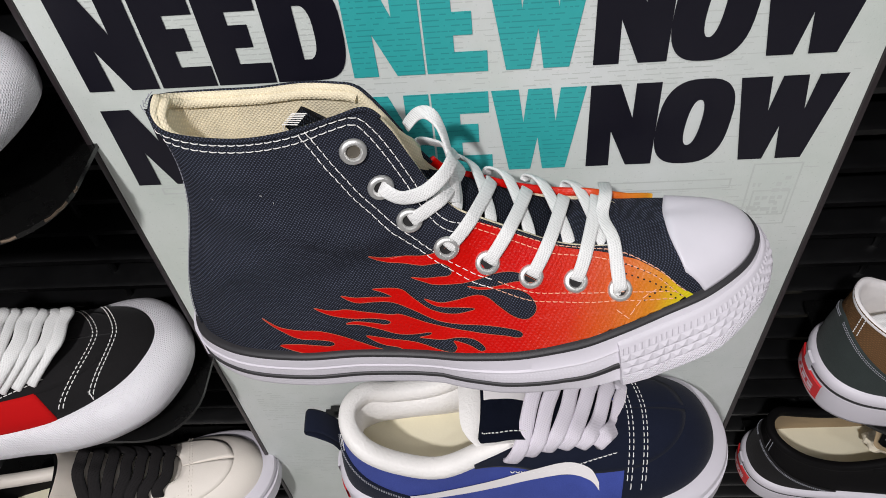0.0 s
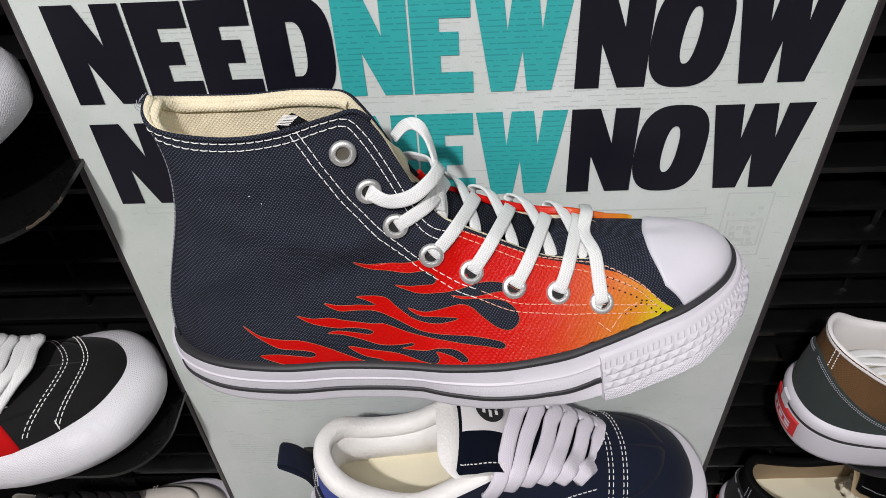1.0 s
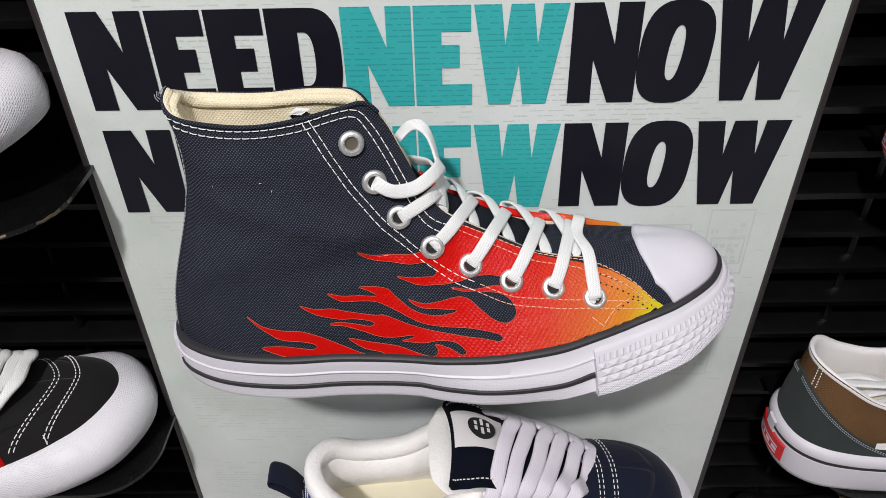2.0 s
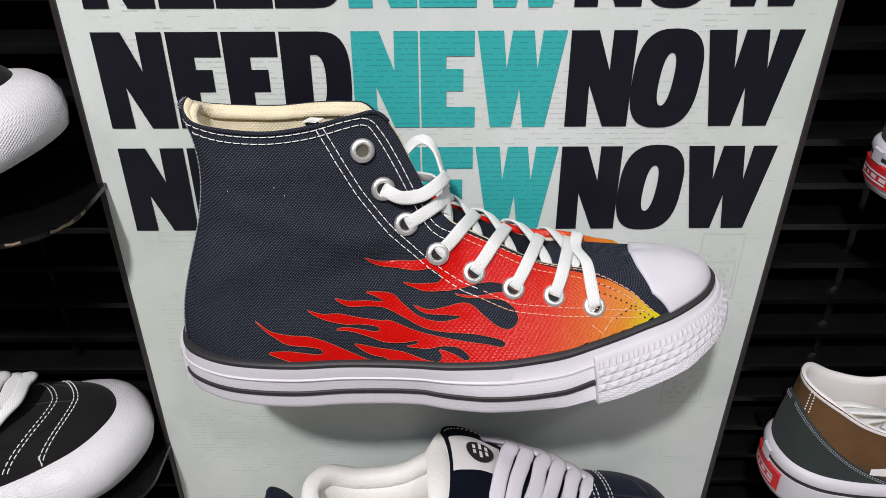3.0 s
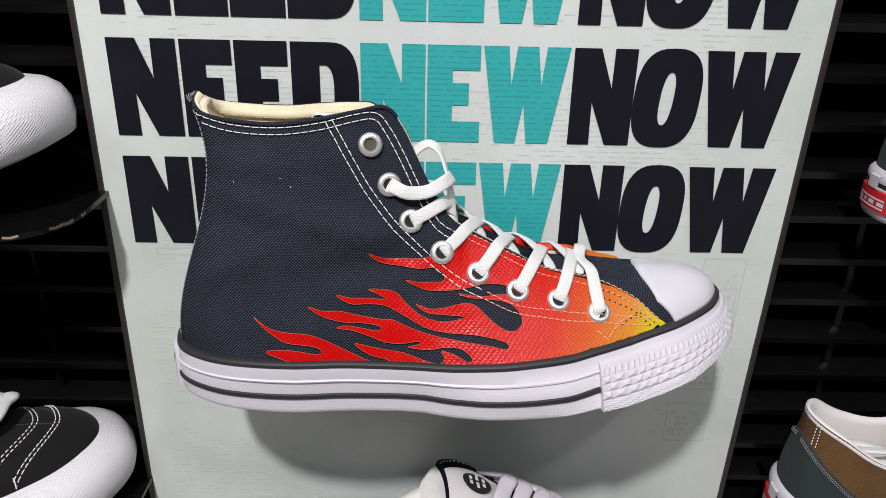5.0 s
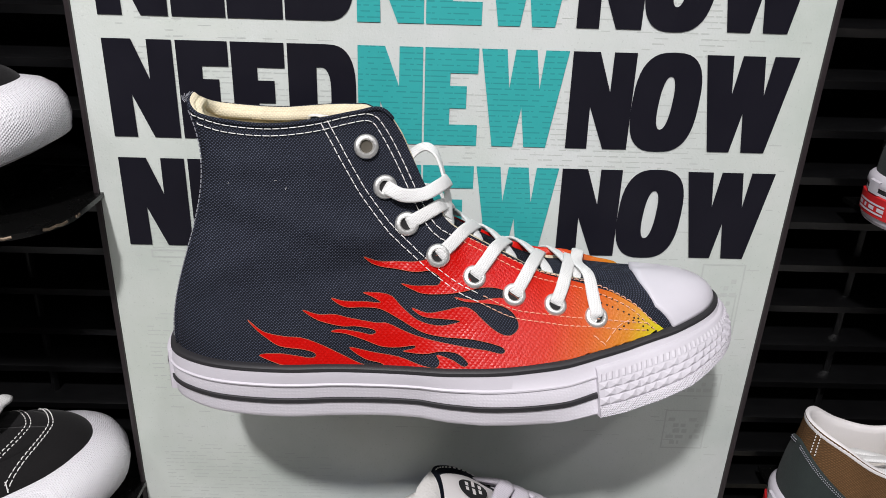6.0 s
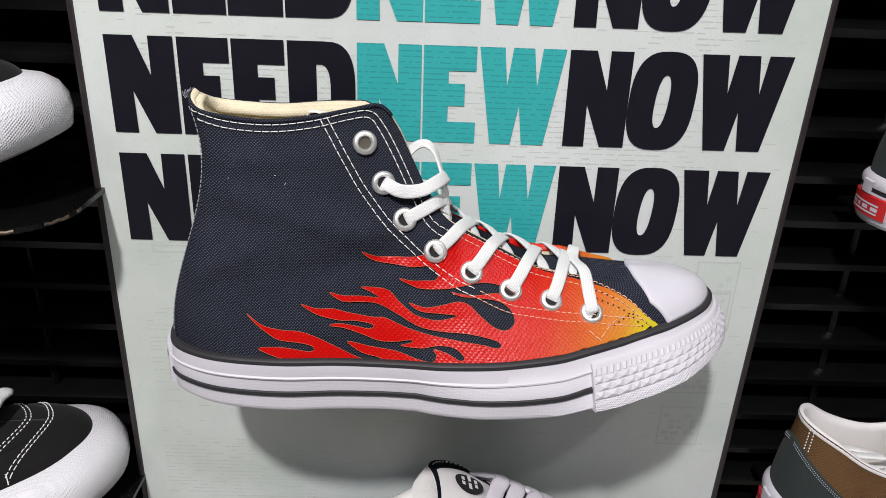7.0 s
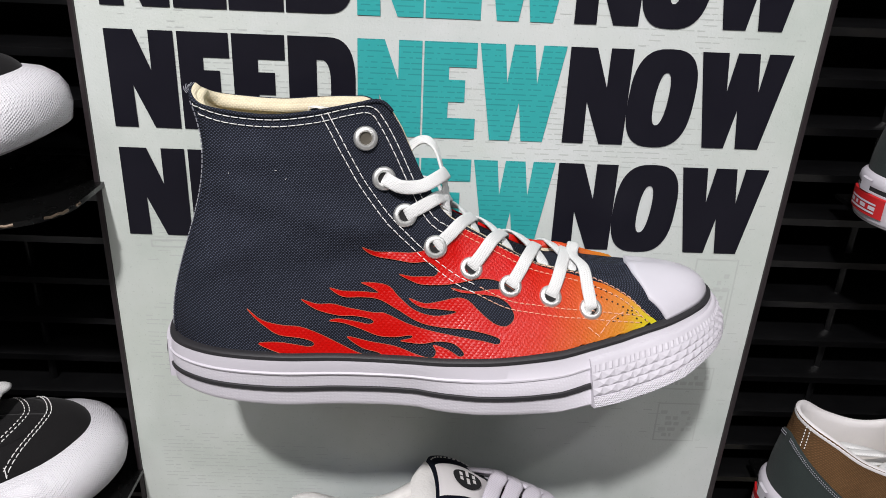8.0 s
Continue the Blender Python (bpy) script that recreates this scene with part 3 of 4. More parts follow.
    def creases(q):
        """Soft folds where the ankle has bent."""
        return sum(a * math.exp(-((q.z - z0 - k * (q.x - x0)) / w) ** 2 - ((q.x - x0) / l) ** 2)
                   for x0, z0, k, l, a, w in ((-.055, 1.226, -.15, .030, .0032, .006), (-.055, 1.207, .12, .04, -.0028, .006), (-.095, 1.238, -.2, .04, .0026, .007), (-.10, 1.262, .1, .035, .0021, .006), (-.125, 1.205, .5, .03, .0022, .007)))
    for v in skin_mesh.verts:
        q = v.co
        near = math.exp(-((q.x + .045) / .065) ** 2 - ((q.z - 1.218) / .035) ** 2)
        fold = noise.noise(Vector((q.x * 22 + q.z * 30, q.y * 6, q.z * 62 - q.x * 30)))
        v.co = q + v.normal * (.0022 * near * fold + creases(q) + .0005 * noise.noise(q * 40))
    skin = Skin(skin_mesh, -.070)
    part("upper", skin_mesh, M["canvas_black"], shoe, sharp=0)
    # cream lining with a rolled rim
    rows = [[loft.at(u, 1.0) for u in us]]
    rows.append([loft.at(u, 1.0) + Vector((0, 0, 0.0012)) - loft.normal(u, 1.0) * 0.0012 for u in us])
    for v, inset in ((0.99, -.0030), (0.95, -.0030), (0.85, -.0040), (0.7, -.0055), (0.5, -.0065), (0.3, -.0060), (0.1, -.0040)):
        rows.append([loft.lifted(u, v, inset) for u in us])
    part("lining", grid_mesh(rows, True), M["canvas_cream"], shoe, "cream canvas lining", 0)
    # padded cream edge inside the collar
    collar_us = span(-7.0, 7.0, 90)
    part("collar_binding", tube([loft.lifted(u, 0.968, -0.0030) for u in collar_us], 0.0024, 10), M["canvas_cream"], shoe, "cream collar binding", 0)
    # dark folded edge of the collar, and the coloured edge of the inner flap
    part("collar_edge", tube([loft.lifted(u, 0.997, -0.0002) + Vector((0, 0, 0.0006)) for u in span(-7.6, 7.6, 110)], 0.0011, 8), M["canvas_black"], shoe, "", 0)
    flap_path = [skin.onto(x, y, .0004)[0] for x, y in ((.1065, -.0390), (.103, -.0412), (.098, -.0428), (.092, -.0440))] + [loft.lifted(u, 0.99, 0.0003) + Vector((0, .0006, 0.0022)) for u in span(22.9, 27.6, 56)]
    part("flap_edge", tape(flap_path, [Vector((0, -.75, .65))] * len(flap_path), .0048, .0020, 10), M["flame"], shoe, "red and orange edge of the inner flap", 0)
    part("flap_edge", tube([loft.lifted(u, 0.99, 0.0003) + Vector((0, 0, 0.0008)) for u in span(27.6, 31.0, 40)], 0.0012, 8), M["canvas_black"], shoe, "", 0)
    # insole inside
    ring = [loft.lifted(u, 0.02, -0.004) for u in us[::4]]
    b = bmesh.new()
    b.faces.new([b.verts.new(p) for p in ring])
    part("insole", b, M["canvas_cream"], shoe)

    # heel strip
    part("heel_strip", loft.overlay(span(-1.15, 1.15, 13), lambda u: (0.0, 0.995), 0.0011, 40), M["canvas_black"], shoe, sharp=0)
    for u in (-0.98, 0.98):
        b = bmesh.new()
        for k in range(46):
            v0, v1 = 0.03 + k * 0.0208, 0.03 + k * 0.0208 + 0.015
            ps = [loft.lifted(u, v0 + (v1 - v0) * j / 3, 0.0015) for j in range(4)]
            tape(ps, [loft.normal(u, v0)] * 4, 0.0006, 0.0006, 5, b)
        part("heel_stitching", b, M["thread_grey"], shoe, "pale stitching")

    # flame print in one sheet of tongues, laid over the side
    lower = [(.008, 1.2222), (.028, 1.2122), (.051, 1.2013), (.070, 1.1965), (.083, 1.1932), (.092, 1.1912), (.102, 1.1872), (.1075, 1.1838), (.112, 1.180), (.1195, 1.1738)]
    lower += [(x, zt(x) - .0008) for x in (.10, .065, .035, 0, -.04, -.078)]
    tongue_a = [(-.086, 1.1585), (-.1012, 1.1635), (-.091, 1.1652), (-.082, 1.1645), (-.074, 1.1632), (-.071, 1.1642), (-.0725, 1.1663), (-.079, 1.168), (-.09, 1.1692), (-.097, 1.173), (-.103, 1.1775), (-.1072, 1.1822),
                (-.099, 1.1765), (-.088, 1.1745), (-.079, 1.174), (-.07, 1.171), (-.057, 1.165), (-.045, 1.160), (-.035, 1.1595), (-.036, 1.1612), (-.045, 1.1632), (-.0532, 1.169), (-.041, 1.1668), (-.027, 1.165),
                (-.016, 1.162), (-.007, 1.161), (-.0045, 1.164), (-.006, 1.1672), (.002, 1.1655), (.008, 1.1628), (.0105, 1.1645), (.005, 1.1685), (-.004, 1.169)]
    tongue_b = [(-.013, 1.1672), (-.0242, 1.1678), (-.0185, 1.1695), (-.0185, 1.171), (-.027, 1.1698), (-.036, 1.170), (-.045, 1.173), (-.055, 1.176), (-.063, 1.177), (-.058, 1.1783), (-.048, 1.177), (-.042, 1.176), (-.039, 1.177),
                (-.041, 1.1788), (-.05, 1.180), (-.058, 1.180), (-.07, 1.183), (-.0782, 1.1884), (-.07, 1.186), (-.061, 1.186), (-.052, 1.184), (-.039, 1.182), (-.033, 1.1818), (-.021, 1.177), (-.009, 1.174),
                (.004, 1.1722), (.019, 1.1705), (.028, 1.1688), (.030, 1.1705), (.026, 1.1725), (.013, 1.1752), (-.003, 1.1758), (-.015, 1.178)]
    tongue_c = [(-.027, 1.184), (-.037, 1.189), (-.046, 1.190), (-.056, 1.190), (-.0632, 1.1944), (-.056, 1.193), (-.046, 1.193), (-.037, 1.1922), (-.041, 1.195), (-.0463, 1.1974), (-.037, 1.197), (-.031, 1.195), (-.026, 1.190),
                (-.017, 1.1835), (-.006, 1.181), (.003, 1.1822), (.0055, 1.1835), (-.003, 1.1843), (-.014, 1.1852), (-.0203, 1.1892), (-.012, 1.187), (-.004, 1.188), (.006, 1.190), (.012, 1.1885)]
    tongue_d = [(.018, 1.1835), (.026, 1.178), (.033, 1.1765), (.0375, 1.180), (.035, 1.1855), (.028, 1.1895), (.016, 1.1915), (.008, 1.1925), (.0025, 1.1946), (.015, 1.1925), (.027, 1.193), (.0385, 1.191), (.030, 1.196), (.021, 1.198),
                (.012, 1.1975), (.003, 1.1965), (-.003, 1.196), (-.014, 1.196), (-.020, 1.198), (-.0262, 1.2012), (-.019, 1.200), (-.011, 1.2), (-.006, 1.2005), (-.0055, 1.204), (-.011, 1.2075), (-.019, 1.207), (-.028, 1.208),
                (-.040, 1.210), (-.0464, 1.2154), (-.039, 1.2125), (-.028, 1.212), (-.019, 1.212), (-.012, 1.2135), (-.004, 1.217), (.003, 1.2215)]
    outline = [(p.x, p.z) for p in curve([(a, 0, c) for a, c in lower + tongue_a + tongue_b + tongue_c + tongue_d], 4, True)]
    part("flame_print", lay(sheet_polygon(outline, 0.0032), skin, 0.0010), M["flame"], shoe, "glossy flame print fading from red to yellow", 0)
    # thin light edge of the print
    b = bmesh.new()
    edge = [skin.lateral(x, z, 0.0010) for x, z in outline[16 * 4:-4]]
    tape([e[0] for e in edge], [e[1] for e in edge], 0.00026, 0.0003, 5, b)
    part("print_edge", b, M["print_rim"], shoe, "thin pale outline of the flame print", 0)

    # seams
    seam = [(-.0686, 1.2826), (-.0582, 1.2638), (-.0484, 1.2469), (-.0363, 1.2304), (-.0234, 1.2179), (-.0085, 1.2055), (.0041, 1.1970), (.0168, 1.1912), (.0328, 1.1846), (.0488, 1.1817), (.0647, 1.1792), (.0807, 1.1778), (.0922, 1.1766), (.112, 1.1750)]
    collar = [(-.137, 1.2848), (-.119, 1.2806), (-.095, 1.2795), (-.073, 1.2823), (-.055, 1.2862), (-.043, 1.2868), (-.0358, 1.279), (-.0275, 1.264), (-.0175, 1.244), (-.0085, 1.2295), (0.006, 1.2200), (.026, 1.2100), (.049, 1.1995), (.072, 1.1940), (.090, 1.1893), (.101, 1.1850), (.110, 1.1785), (.1165, 1.1735)]
    white, orange = bmesh.new(), bmesh.new()
    for d in (0.0, 0.0034):
        stitches(skin, beside(seam[:8], d), 0.0013, bm=white)
        stitches(skin, beside(seam[7:], d), 0.0015, bm=orange, dash=0.0026)
        stitches(skin, beside(collar[:11], -d if d else 0), 0.0012, bm=white)
        stitches(skin, beside(collar[10:], d * 0.8), 0.0015, bm=orange, dash=0.0026)
    stitches(skin, [(.079, 1.1745), (.088, 1.1685)], 0.0015, bm=orange)
    stitches(skin, [(.086, 1.1715), (.094, 1.178), (.104, 1.1815)], 0.0015, bm=orange)
    # needle holes drawn as dark dots on the surface, shade as colour
    dots = bmesh.new()
    for d in (.0008, .0040):
        stitches(skin, [(x, z - d) for x, z in ((.078, 1.1932), (.090, 1.1900), (.101, 1.1860), (.109, 1.1800), (.1155, 1.1750))], .0013, .0006, .0026, .0009, "lateral", dots)
    stitches(skin, [(.0935, 1.1762), (.102, 1.1800), (.108, 1.1815)], .0013, .0006, .0024, .0009, "lateral", dots)
    tagged(part("needle_hole", dots, M["hole"], shoe, "dark needle holes along the seam"), kind="stuff")
    part("seam_stitching", white, M["thread"], shoe, "white double stitching")
    part("print_stitching", orange, M["thread_orange"], shoe, "pale orange stitching over the print")

    # eyelets
    holes = [(-.046, 1.271), (-.036, 1.250), (-.024, 1.231), (-.007, 1.215), (.013, 1.203), (.035, 1.194), (.058, 1.188), (.081, 1.182)]
    spots = []
    prof = [(0.0032, -0.0010), (0.0034, 0.0010), (0.0042, 0.0019), (0.0054, 0.0019), (0.0063, 0.0012), (0.0066, 0.0)]
    for i, (x, z) in enumerate(holes):
        p, n = skin.lateral(x, z, 0.0010)
        spots.append((p, n))
        q = n.to_track_quat("Z", "Y").to_matrix().to_4x4()
        m = Matrix.Translation(p) @ q
        b = grid_mesh([[m @ Vector((r * math.cos(math.tau * k / 28), r * math.sin(math.tau * k / 28), h)) for k in range(28)] for r, h in prof], True)
        ey = part("eyelet", b, M["steel"], shoe, "polished nickel eyelet")
        # flat disc coloured dark in place of the shade inside the eyelet
        b = bmesh.new()
        b.faces.new([b.verts.new(m @ Vector((0.0034 * math.cos(math.tau * k / 20), 0.0034 * math.sin(math.tau * k / 20), 0.0001))) for k in range(20)])
        part("eyelet_hole", b, M["hole_cream"] if i == 0 else M["hole"], ey)

    def far(p):
        return Vector((p.x, 2 * mid - p.y, p.z))

    def far_n(n):
        return Vector((n.x, -n.y, n.z))

    # tongue under the laces
    spine = curve([(.097, 0, 1.1868), (.087, 0, 1.1893), (.072, 0, 1.1915), (.045, 0, 1.1990), (.020, 0, 1.211), (.000, 0, 1.222), (-.022, 0, 1.232), (-.040, 0, 1.246), (-.054, 0, 1.260), (-.066, 0, 1.272), (-.074, 0, 1.280)], 6)
    rows = []
    for i, p in enumerate(spine):
        k = i / (len(spine) - 1)
        half = 0.0195 - 0.0045 * min(1.0, k * 1.6)
        t = (spine[min(i + 1, len(spine) - 1)] - spine[max(i - 1, 0)]).normalized()
        nn = Vector((-t.z, 0, t.x))
        nn = nn if nn.z > 0 or nn.x > 0 else -nn
        rows.append([Vector((p.x, axis(p.x) + half * s, p.z)) + nn * (0.0035 * (1 - s * s) - 0.0015) + Vector((0, 0, -s * 0.006 * k ** 5)) for s in span(-1, 1, 13)])
    b = grid_mesh(rows)
    bmesh.ops.solidify(b, geom=b.faces[:], thickness=0.0022)
    part("tongue", b, M["canvas_black"], shoe, sharp=0)
    b = bmesh.new()
    end = rows[-1]
    for k in range(7):
        s = k / 18 * (len(end) - 1)
        i = min(int(s), len(end) - 2)
        p = end[i].lerp(end[i + 1], s - i)
        q = p + Vector((0.006, 0, -0.001))
        tape([q + Vector((0, 0, .0016)), p + Vector((-.0008, 0, .0012)), p + Vector((-.001, 0, -.003)), p + Vector((0, 0, -.009))], [Vector((0, 1, 0))] * 4, 0.0004, 0.0005, 5, b)
    part("tongue_edging", b, M["thread"], shoe, "white overlock thread")

    # canvas of the vamp closing the throat in front of the tongue
    rim_l = sorted(opening[9:17])
    rim_m = sorted(top[k] for k in range(20, 29))
    rows = []
    for x in span(.050, .104, 22):
        k = min(max((x - .080) / .022, 0.0), 1.0)
        q = min(x, .084)
        yl, zl = (float(np.interp(q, [r[0] for r in rim_l], [r[c] for r in rim_l])) for c in (1, 2))
        ym, zm = (float(np.interp(q, [r[0] for r in rim_m], [r[c] for r in rim_m])) for c in (1, 2))
        row = []
        for t in span(0.02, 0.98, 12):
            y = yl + (ym - yl) * t
            low = zl + (zm - zl) * t - .0022 + .0026 * min(max((x - .062) / .02, 0.0), 1.0) + .0030 * 4 * t * (1 - t)
            row.append(Vector((x, y, low * (1 - k) + k * (skin.onto(.104, y, .0003)[0].z if k else 0.0))))
        rows.append(row)
    part("vamp_gusset", grid_mesh(rows), M["canvas_black"], shoe, "", 0)

    # laces: from each eyelet over the edge, across, and under the other flap one eyelet lower
    rim_curve = curve(opening[7:18], 12)

    def rim_by(k):
        """The place on the throat's edge that belongs to eyelet k."""
        a, b = spots[max(k - 1, 0)][0], spots[min(k + 1, 7)][0]
        d = (b - a).normalized()
        out = Vector((-d.z, 0, d.x))
        out = out if out.z > 0 else -out
        return min(rim_curve, key=lambda r: (r - spots[k][0] - out * 0.011).length)

    def strap(i, flip, low):
        """From eyelet i over the edge, across the tongue and under the other flap at eyelet i + 1."""
        p, n = spots[i]
        q, _ = spots[i + 1]
        slope = (q - spots[i - 1][0]).normalized()
        over = Vector((-slope.z, 0, slope.x)).normalized()
        over = over if over.z > 0 else -over
        g = far(q)
        r0, r1 = rim_by(i), rim_by(i + 1)

        def cross(t, lift):
            r = r0.lerp(r1, t)
            return Vector((r.x, p.y + (g.y - p.y) * t, r.z - (1 - t if flip else t) * drop(r.x))) + over * lift
        t_edge = (r0.y - p.y) / (g.y - p.y)
        e1 = cross(t_edge, .0012)
        way = (e1 - p).normalized()
        pts = [p - n * 0.0045 + way * 0.0006, p + n * 0.0008 + way * 0.0016, p.lerp(e1, 0.5) + n * 0.0028, e1 + over * 0.0006 + n * 0.0010, cross(.5, .0030 + low), cross(.72, .0006 + low * .5), cross(.82, -.0050)]
        ns = [n, n, n, (n + over).normalized(), over, over, over]
        if flip:
            pts = [far(a) for a in pts]
            ns = [far_n(a) for a in ns]
        path, nrm = curve(pts, 7), curve(ns, 7)
        part("lace", tape(path, [a.normalized() for a in nrm], 0.0073, 0.0020, 12), M["lace_white"], shoe, "flat white woven lace", 0)

    for i in range(2, 7):
        strap(i, False, 0.0016)
        strap(i, True, -0.0004)
    # straight bar at the lowest pair
    p, n = spots[7]
    over = Vector((0.25, 0, 0.97))
    e = Vector((p.x - .003, -.083, 1.1962))
    pts = [p - n * .004, p + n * .0016 + Vector((-.0004, 0, .001)), p.lerp(e, .5) + n * .0032, e + over * .0026, Vector((p.x - .006, mid, 1.1990)), far(e) + over * .0026, far(p) + far_n(n) * .002]
    ns = [n, n, n, (n + over).normalized(), over, (far_n(n) + over).normalized(), far_n(n)]
    part("lace", tape(curve(pts, 7), [q.normalized() for q in curve(ns, 7)], 0.0074, 0.0020, 12), M["lace_white"], shoe, "flat white woven lace", 0)
    # top pair: a twist over the throat, with a loop standing up behind it
    p, n = spots[1]
    pts = [p - n * .004, p + n * .0016 + Vector((.001, 0, -.0005)), Vector((-.026, -.0955, 1.2475)), Vector((-.015, -.0925, 1.2475)), Vector((-.006, -.084, 1.2500)), Vector((-.002, -.072, 1.2490)), Vector((-.003, -.062, 1.243)), Vector((-.002, -.05, 1.234))]
    ns = [n, n, Vector((.1, -1, .2)), Vector((.2, -.8, .6)), Vector((.7, -.4, .6)), Vector((.8, 0, .6)), Vector((.8, 0, .5)), Vector((.7, .3, .5))]
    part("lace", tape(curve(pts, 7), [q.normalized() for q in curve(ns, 7)], 0.0074, 0.0020, 12), M["lace_white"], shoe, "flat white woven lace", 0)
    pts = [Vector((-.002, -.084, 1.231)), Vector((-.002, -.072, 1.240)), Vector((-.0045, -.062, 1.248)), Vector((-.008, -.055, 1.2565)), Vector((-.0135, -.050, 1.261)), Vector((-.020, -.048, 1.259)), Vector((-.026, -.050, 1.253))]
    ns = [Vector((.7, -.5, .5)), Vector((.9, -.2, .4)), Vector((.95, -.2, .2)), Vector((.9, -.3, .3)), Vector((.3, -.4, .85)), Vector((-.3, -.4, .85)), Vector((-.6, -.3, .6))]
    part("lace", tape(curve(pts, 8), [q.normalized() for q in curve(ns, 8)], 0.0078, 0.0019, 12), M["lace_white"], shoe, "flat white woven lace", 0)

    # stray lint on the canvas and frayed ends at the heel
    for x, z, dx, dz in ((-.0868, 1.2500, .0005, .0010), (-.0925, 1.2545, .0012, .0002), (-.117, 1.2512, .0004, .0006), (.0035, 1.1935, .0006, .0004)):
        ps = [skin.lateral(x + dx * k / 2, z + dz * k / 2, .0008 + .0003 * k) for k in range(3)]
        part("lint", tape([q[0] for q in ps], [q[1] for q in ps], .00022, .00022, 5), M["thread"], shoe, "speck of white lint", 0)
    for k in range(5):
        q = Vector((-.1425, -.073 + .0025 * k, 1.2885))
        part("frayed_thread", tape([q, q + Vector((-.0012, -.0005 * k, .0016)), q + Vector((-.0016 + .0007 * k, .0008, .0034 + .0006 * (k % 2)))], [Vector((0, 1, 0))] * 3, .0004, .0004, 5), M["thread_grey"], shoe, "frayed thread end", 0)

    # rubber toe cap
    def cap_top(u):
        return 0.0, loft.v_where(u, lambda q: q.x > 0.1085 + 0.0135 * min(1.0, abs(q.y - mid) / 0.042) ** 2)
    part("toe_cap", loft.overlay(span(16.02, 21.98, 49), cap_top, 0.0014, 16), M["rubber_cap"], shoe, "smooth white rubber toe cap", 0)

    # sole: walls in bands, lines and toe bumper
    dense = [loft.loop(loft.foot, u) for u in span(0, 38, 305)[:-1]]
    outs = outward(dense)

    def on_wall(i, j, s, f, o):
        """A place on the sole's wall between the stations i and j, at the height share f, standing out by o."""
        p, out = dense[i].lerp(dense[j], s), outs[i].lerp(outs[j], s).normalized()
        k = min(max((.92 - f) / .50, 0.0), 1.0)
        toe_share = min(max((p.x - .045) / .03, 0.0), 1.0)
        lean = k * k * (3 - 2 * k) * (1 - toe_share) + toe_share * max(0.0, .92 - f) / .92
        d = .0030 + o + flare(p.x) * lean * (1.0 if p.y < -.055 else .6)
        x = p.x + out.x * d
        return Vector((x, p.y + out.y * d, zb(x) + f * (zt(p.x) - zb(x))))

    def ring(name, profile, material, label="", first=0, last=None, sharp=35):
        idx = range(len(dense)) if last is None else range(first, last)
        b = grid_mesh([[on_wall(i, i, 0, f, o) for i in idx] for f, o in profile], last is None)
        if name == "outsole":
            b.verts.ensure_lookup_table()
            b.faces.new(b.verts[:len(dense)][::-1])
        return part(name, b, material, shoe, label, sharp)
    ring("outsole", [(0.0, -.004), (0.0, -.0015), (.04, -.0003), (.10, 0), (.31, .0004), (.315, .0)], M["rubber_fine"], "finely textured white rubber outsole")
    ring("pin_stripe", [(.31, .0), (.315, .0011), (.325, .0015), (.395, .0015), (.405, .0011), (.41, .0)], M["rubber_black"], "raised black rubber line")
    ring("lower_wall", [(.405, .0), (.41, .0006), (.52, .0009), (.645, .0008), (.65, .0004)], M["rubber_fine"], "finely textured white foxing")
    ring("upper_wall", [(.64, .0), (.645, .0012), (.66, .0019), (.685, .0021), (.71, .0013), (.86, .0011), (.915, .0008), (.92, -.001)], M["rubber_white"], "smooth white foxing")
    ring("welt_line", [(.91, -.0015), (.915, .0004), (.93, .0010), (.985, .0008), (1.01, .0000), (1.02, -.0014), (1.025, -.005)], M["rubber_black"], "black rubber line round the upper")
    # bumper wraps the toe: ribs above, rows of pyramids, fine tread below
    start = min(range(40, 152), key=lambda i: abs(dense[i].x - .0765))
    stop = 304 - start
    ring("bumper_base", [(.205, .0014), (.215, .0030), (.60, .0034), (.78, .0030), (.815, .0024), (.83, .0008), (.835, -.001)], M["rubber_white"], "moulded white rubber toe bumper", start, stop)
    ring("bumper_tread", [(.0, -.002), (.0, .0018), (.02, .0028), (.10, .0034), (.19, .0032), (.20, .0014)], M["rubber_tread"], "finely ribbed lower edge of the bumper", start, stop)
    for end in (start, stop - 1):
        part("bumper_end", grid_mesh([[on_wall(end, end, 0, f, o) for o in (-.001, .0030)] for f in (0, .2, .4, .6, .8)]), M["rubber_white"], shoe, "", 30)
    b = bmesh.new()
    cols = []
    last = start
    for i in range(start, stop):
        if (on_wall(i, i, 0, .4, 0) - on_wall(last, last, 0, .4, 0)).length >= 0.0056 or i == start:
            cols.append(i)
            last = i
    for n_col, (i, j) in enumerate(zip(cols, cols[1:])):
        for row, (f0, f1) in enumerate(((.225, .350), (.350, .475), (.475, .600))):
            h0 = 0.5 if row == 1 else 0.0
            if h0 and n_col == len(cols) - 2:
                continue
            k = cols[n_col + 2] if h0 else j
            mids = (lambda f, s, o: on_wall(i, j, s + h0, f, o) if s + h0 <= 1 else on_wall(j, k, s + h0 - 1, f, o))
            v = [b.verts.new(q) for q in (mids(f0, 0, .0033), mids(f0, 1, .0033), mids(f1, 1, .0035), mids(f1, 0, .0035), mids((f0 + f1) / 2, .5, .0046))]
            for q, r in ((0, 1), (1, 2), (2, 3), (3, 0)):
                b.faces.new((v[q], v[r], v[4]))
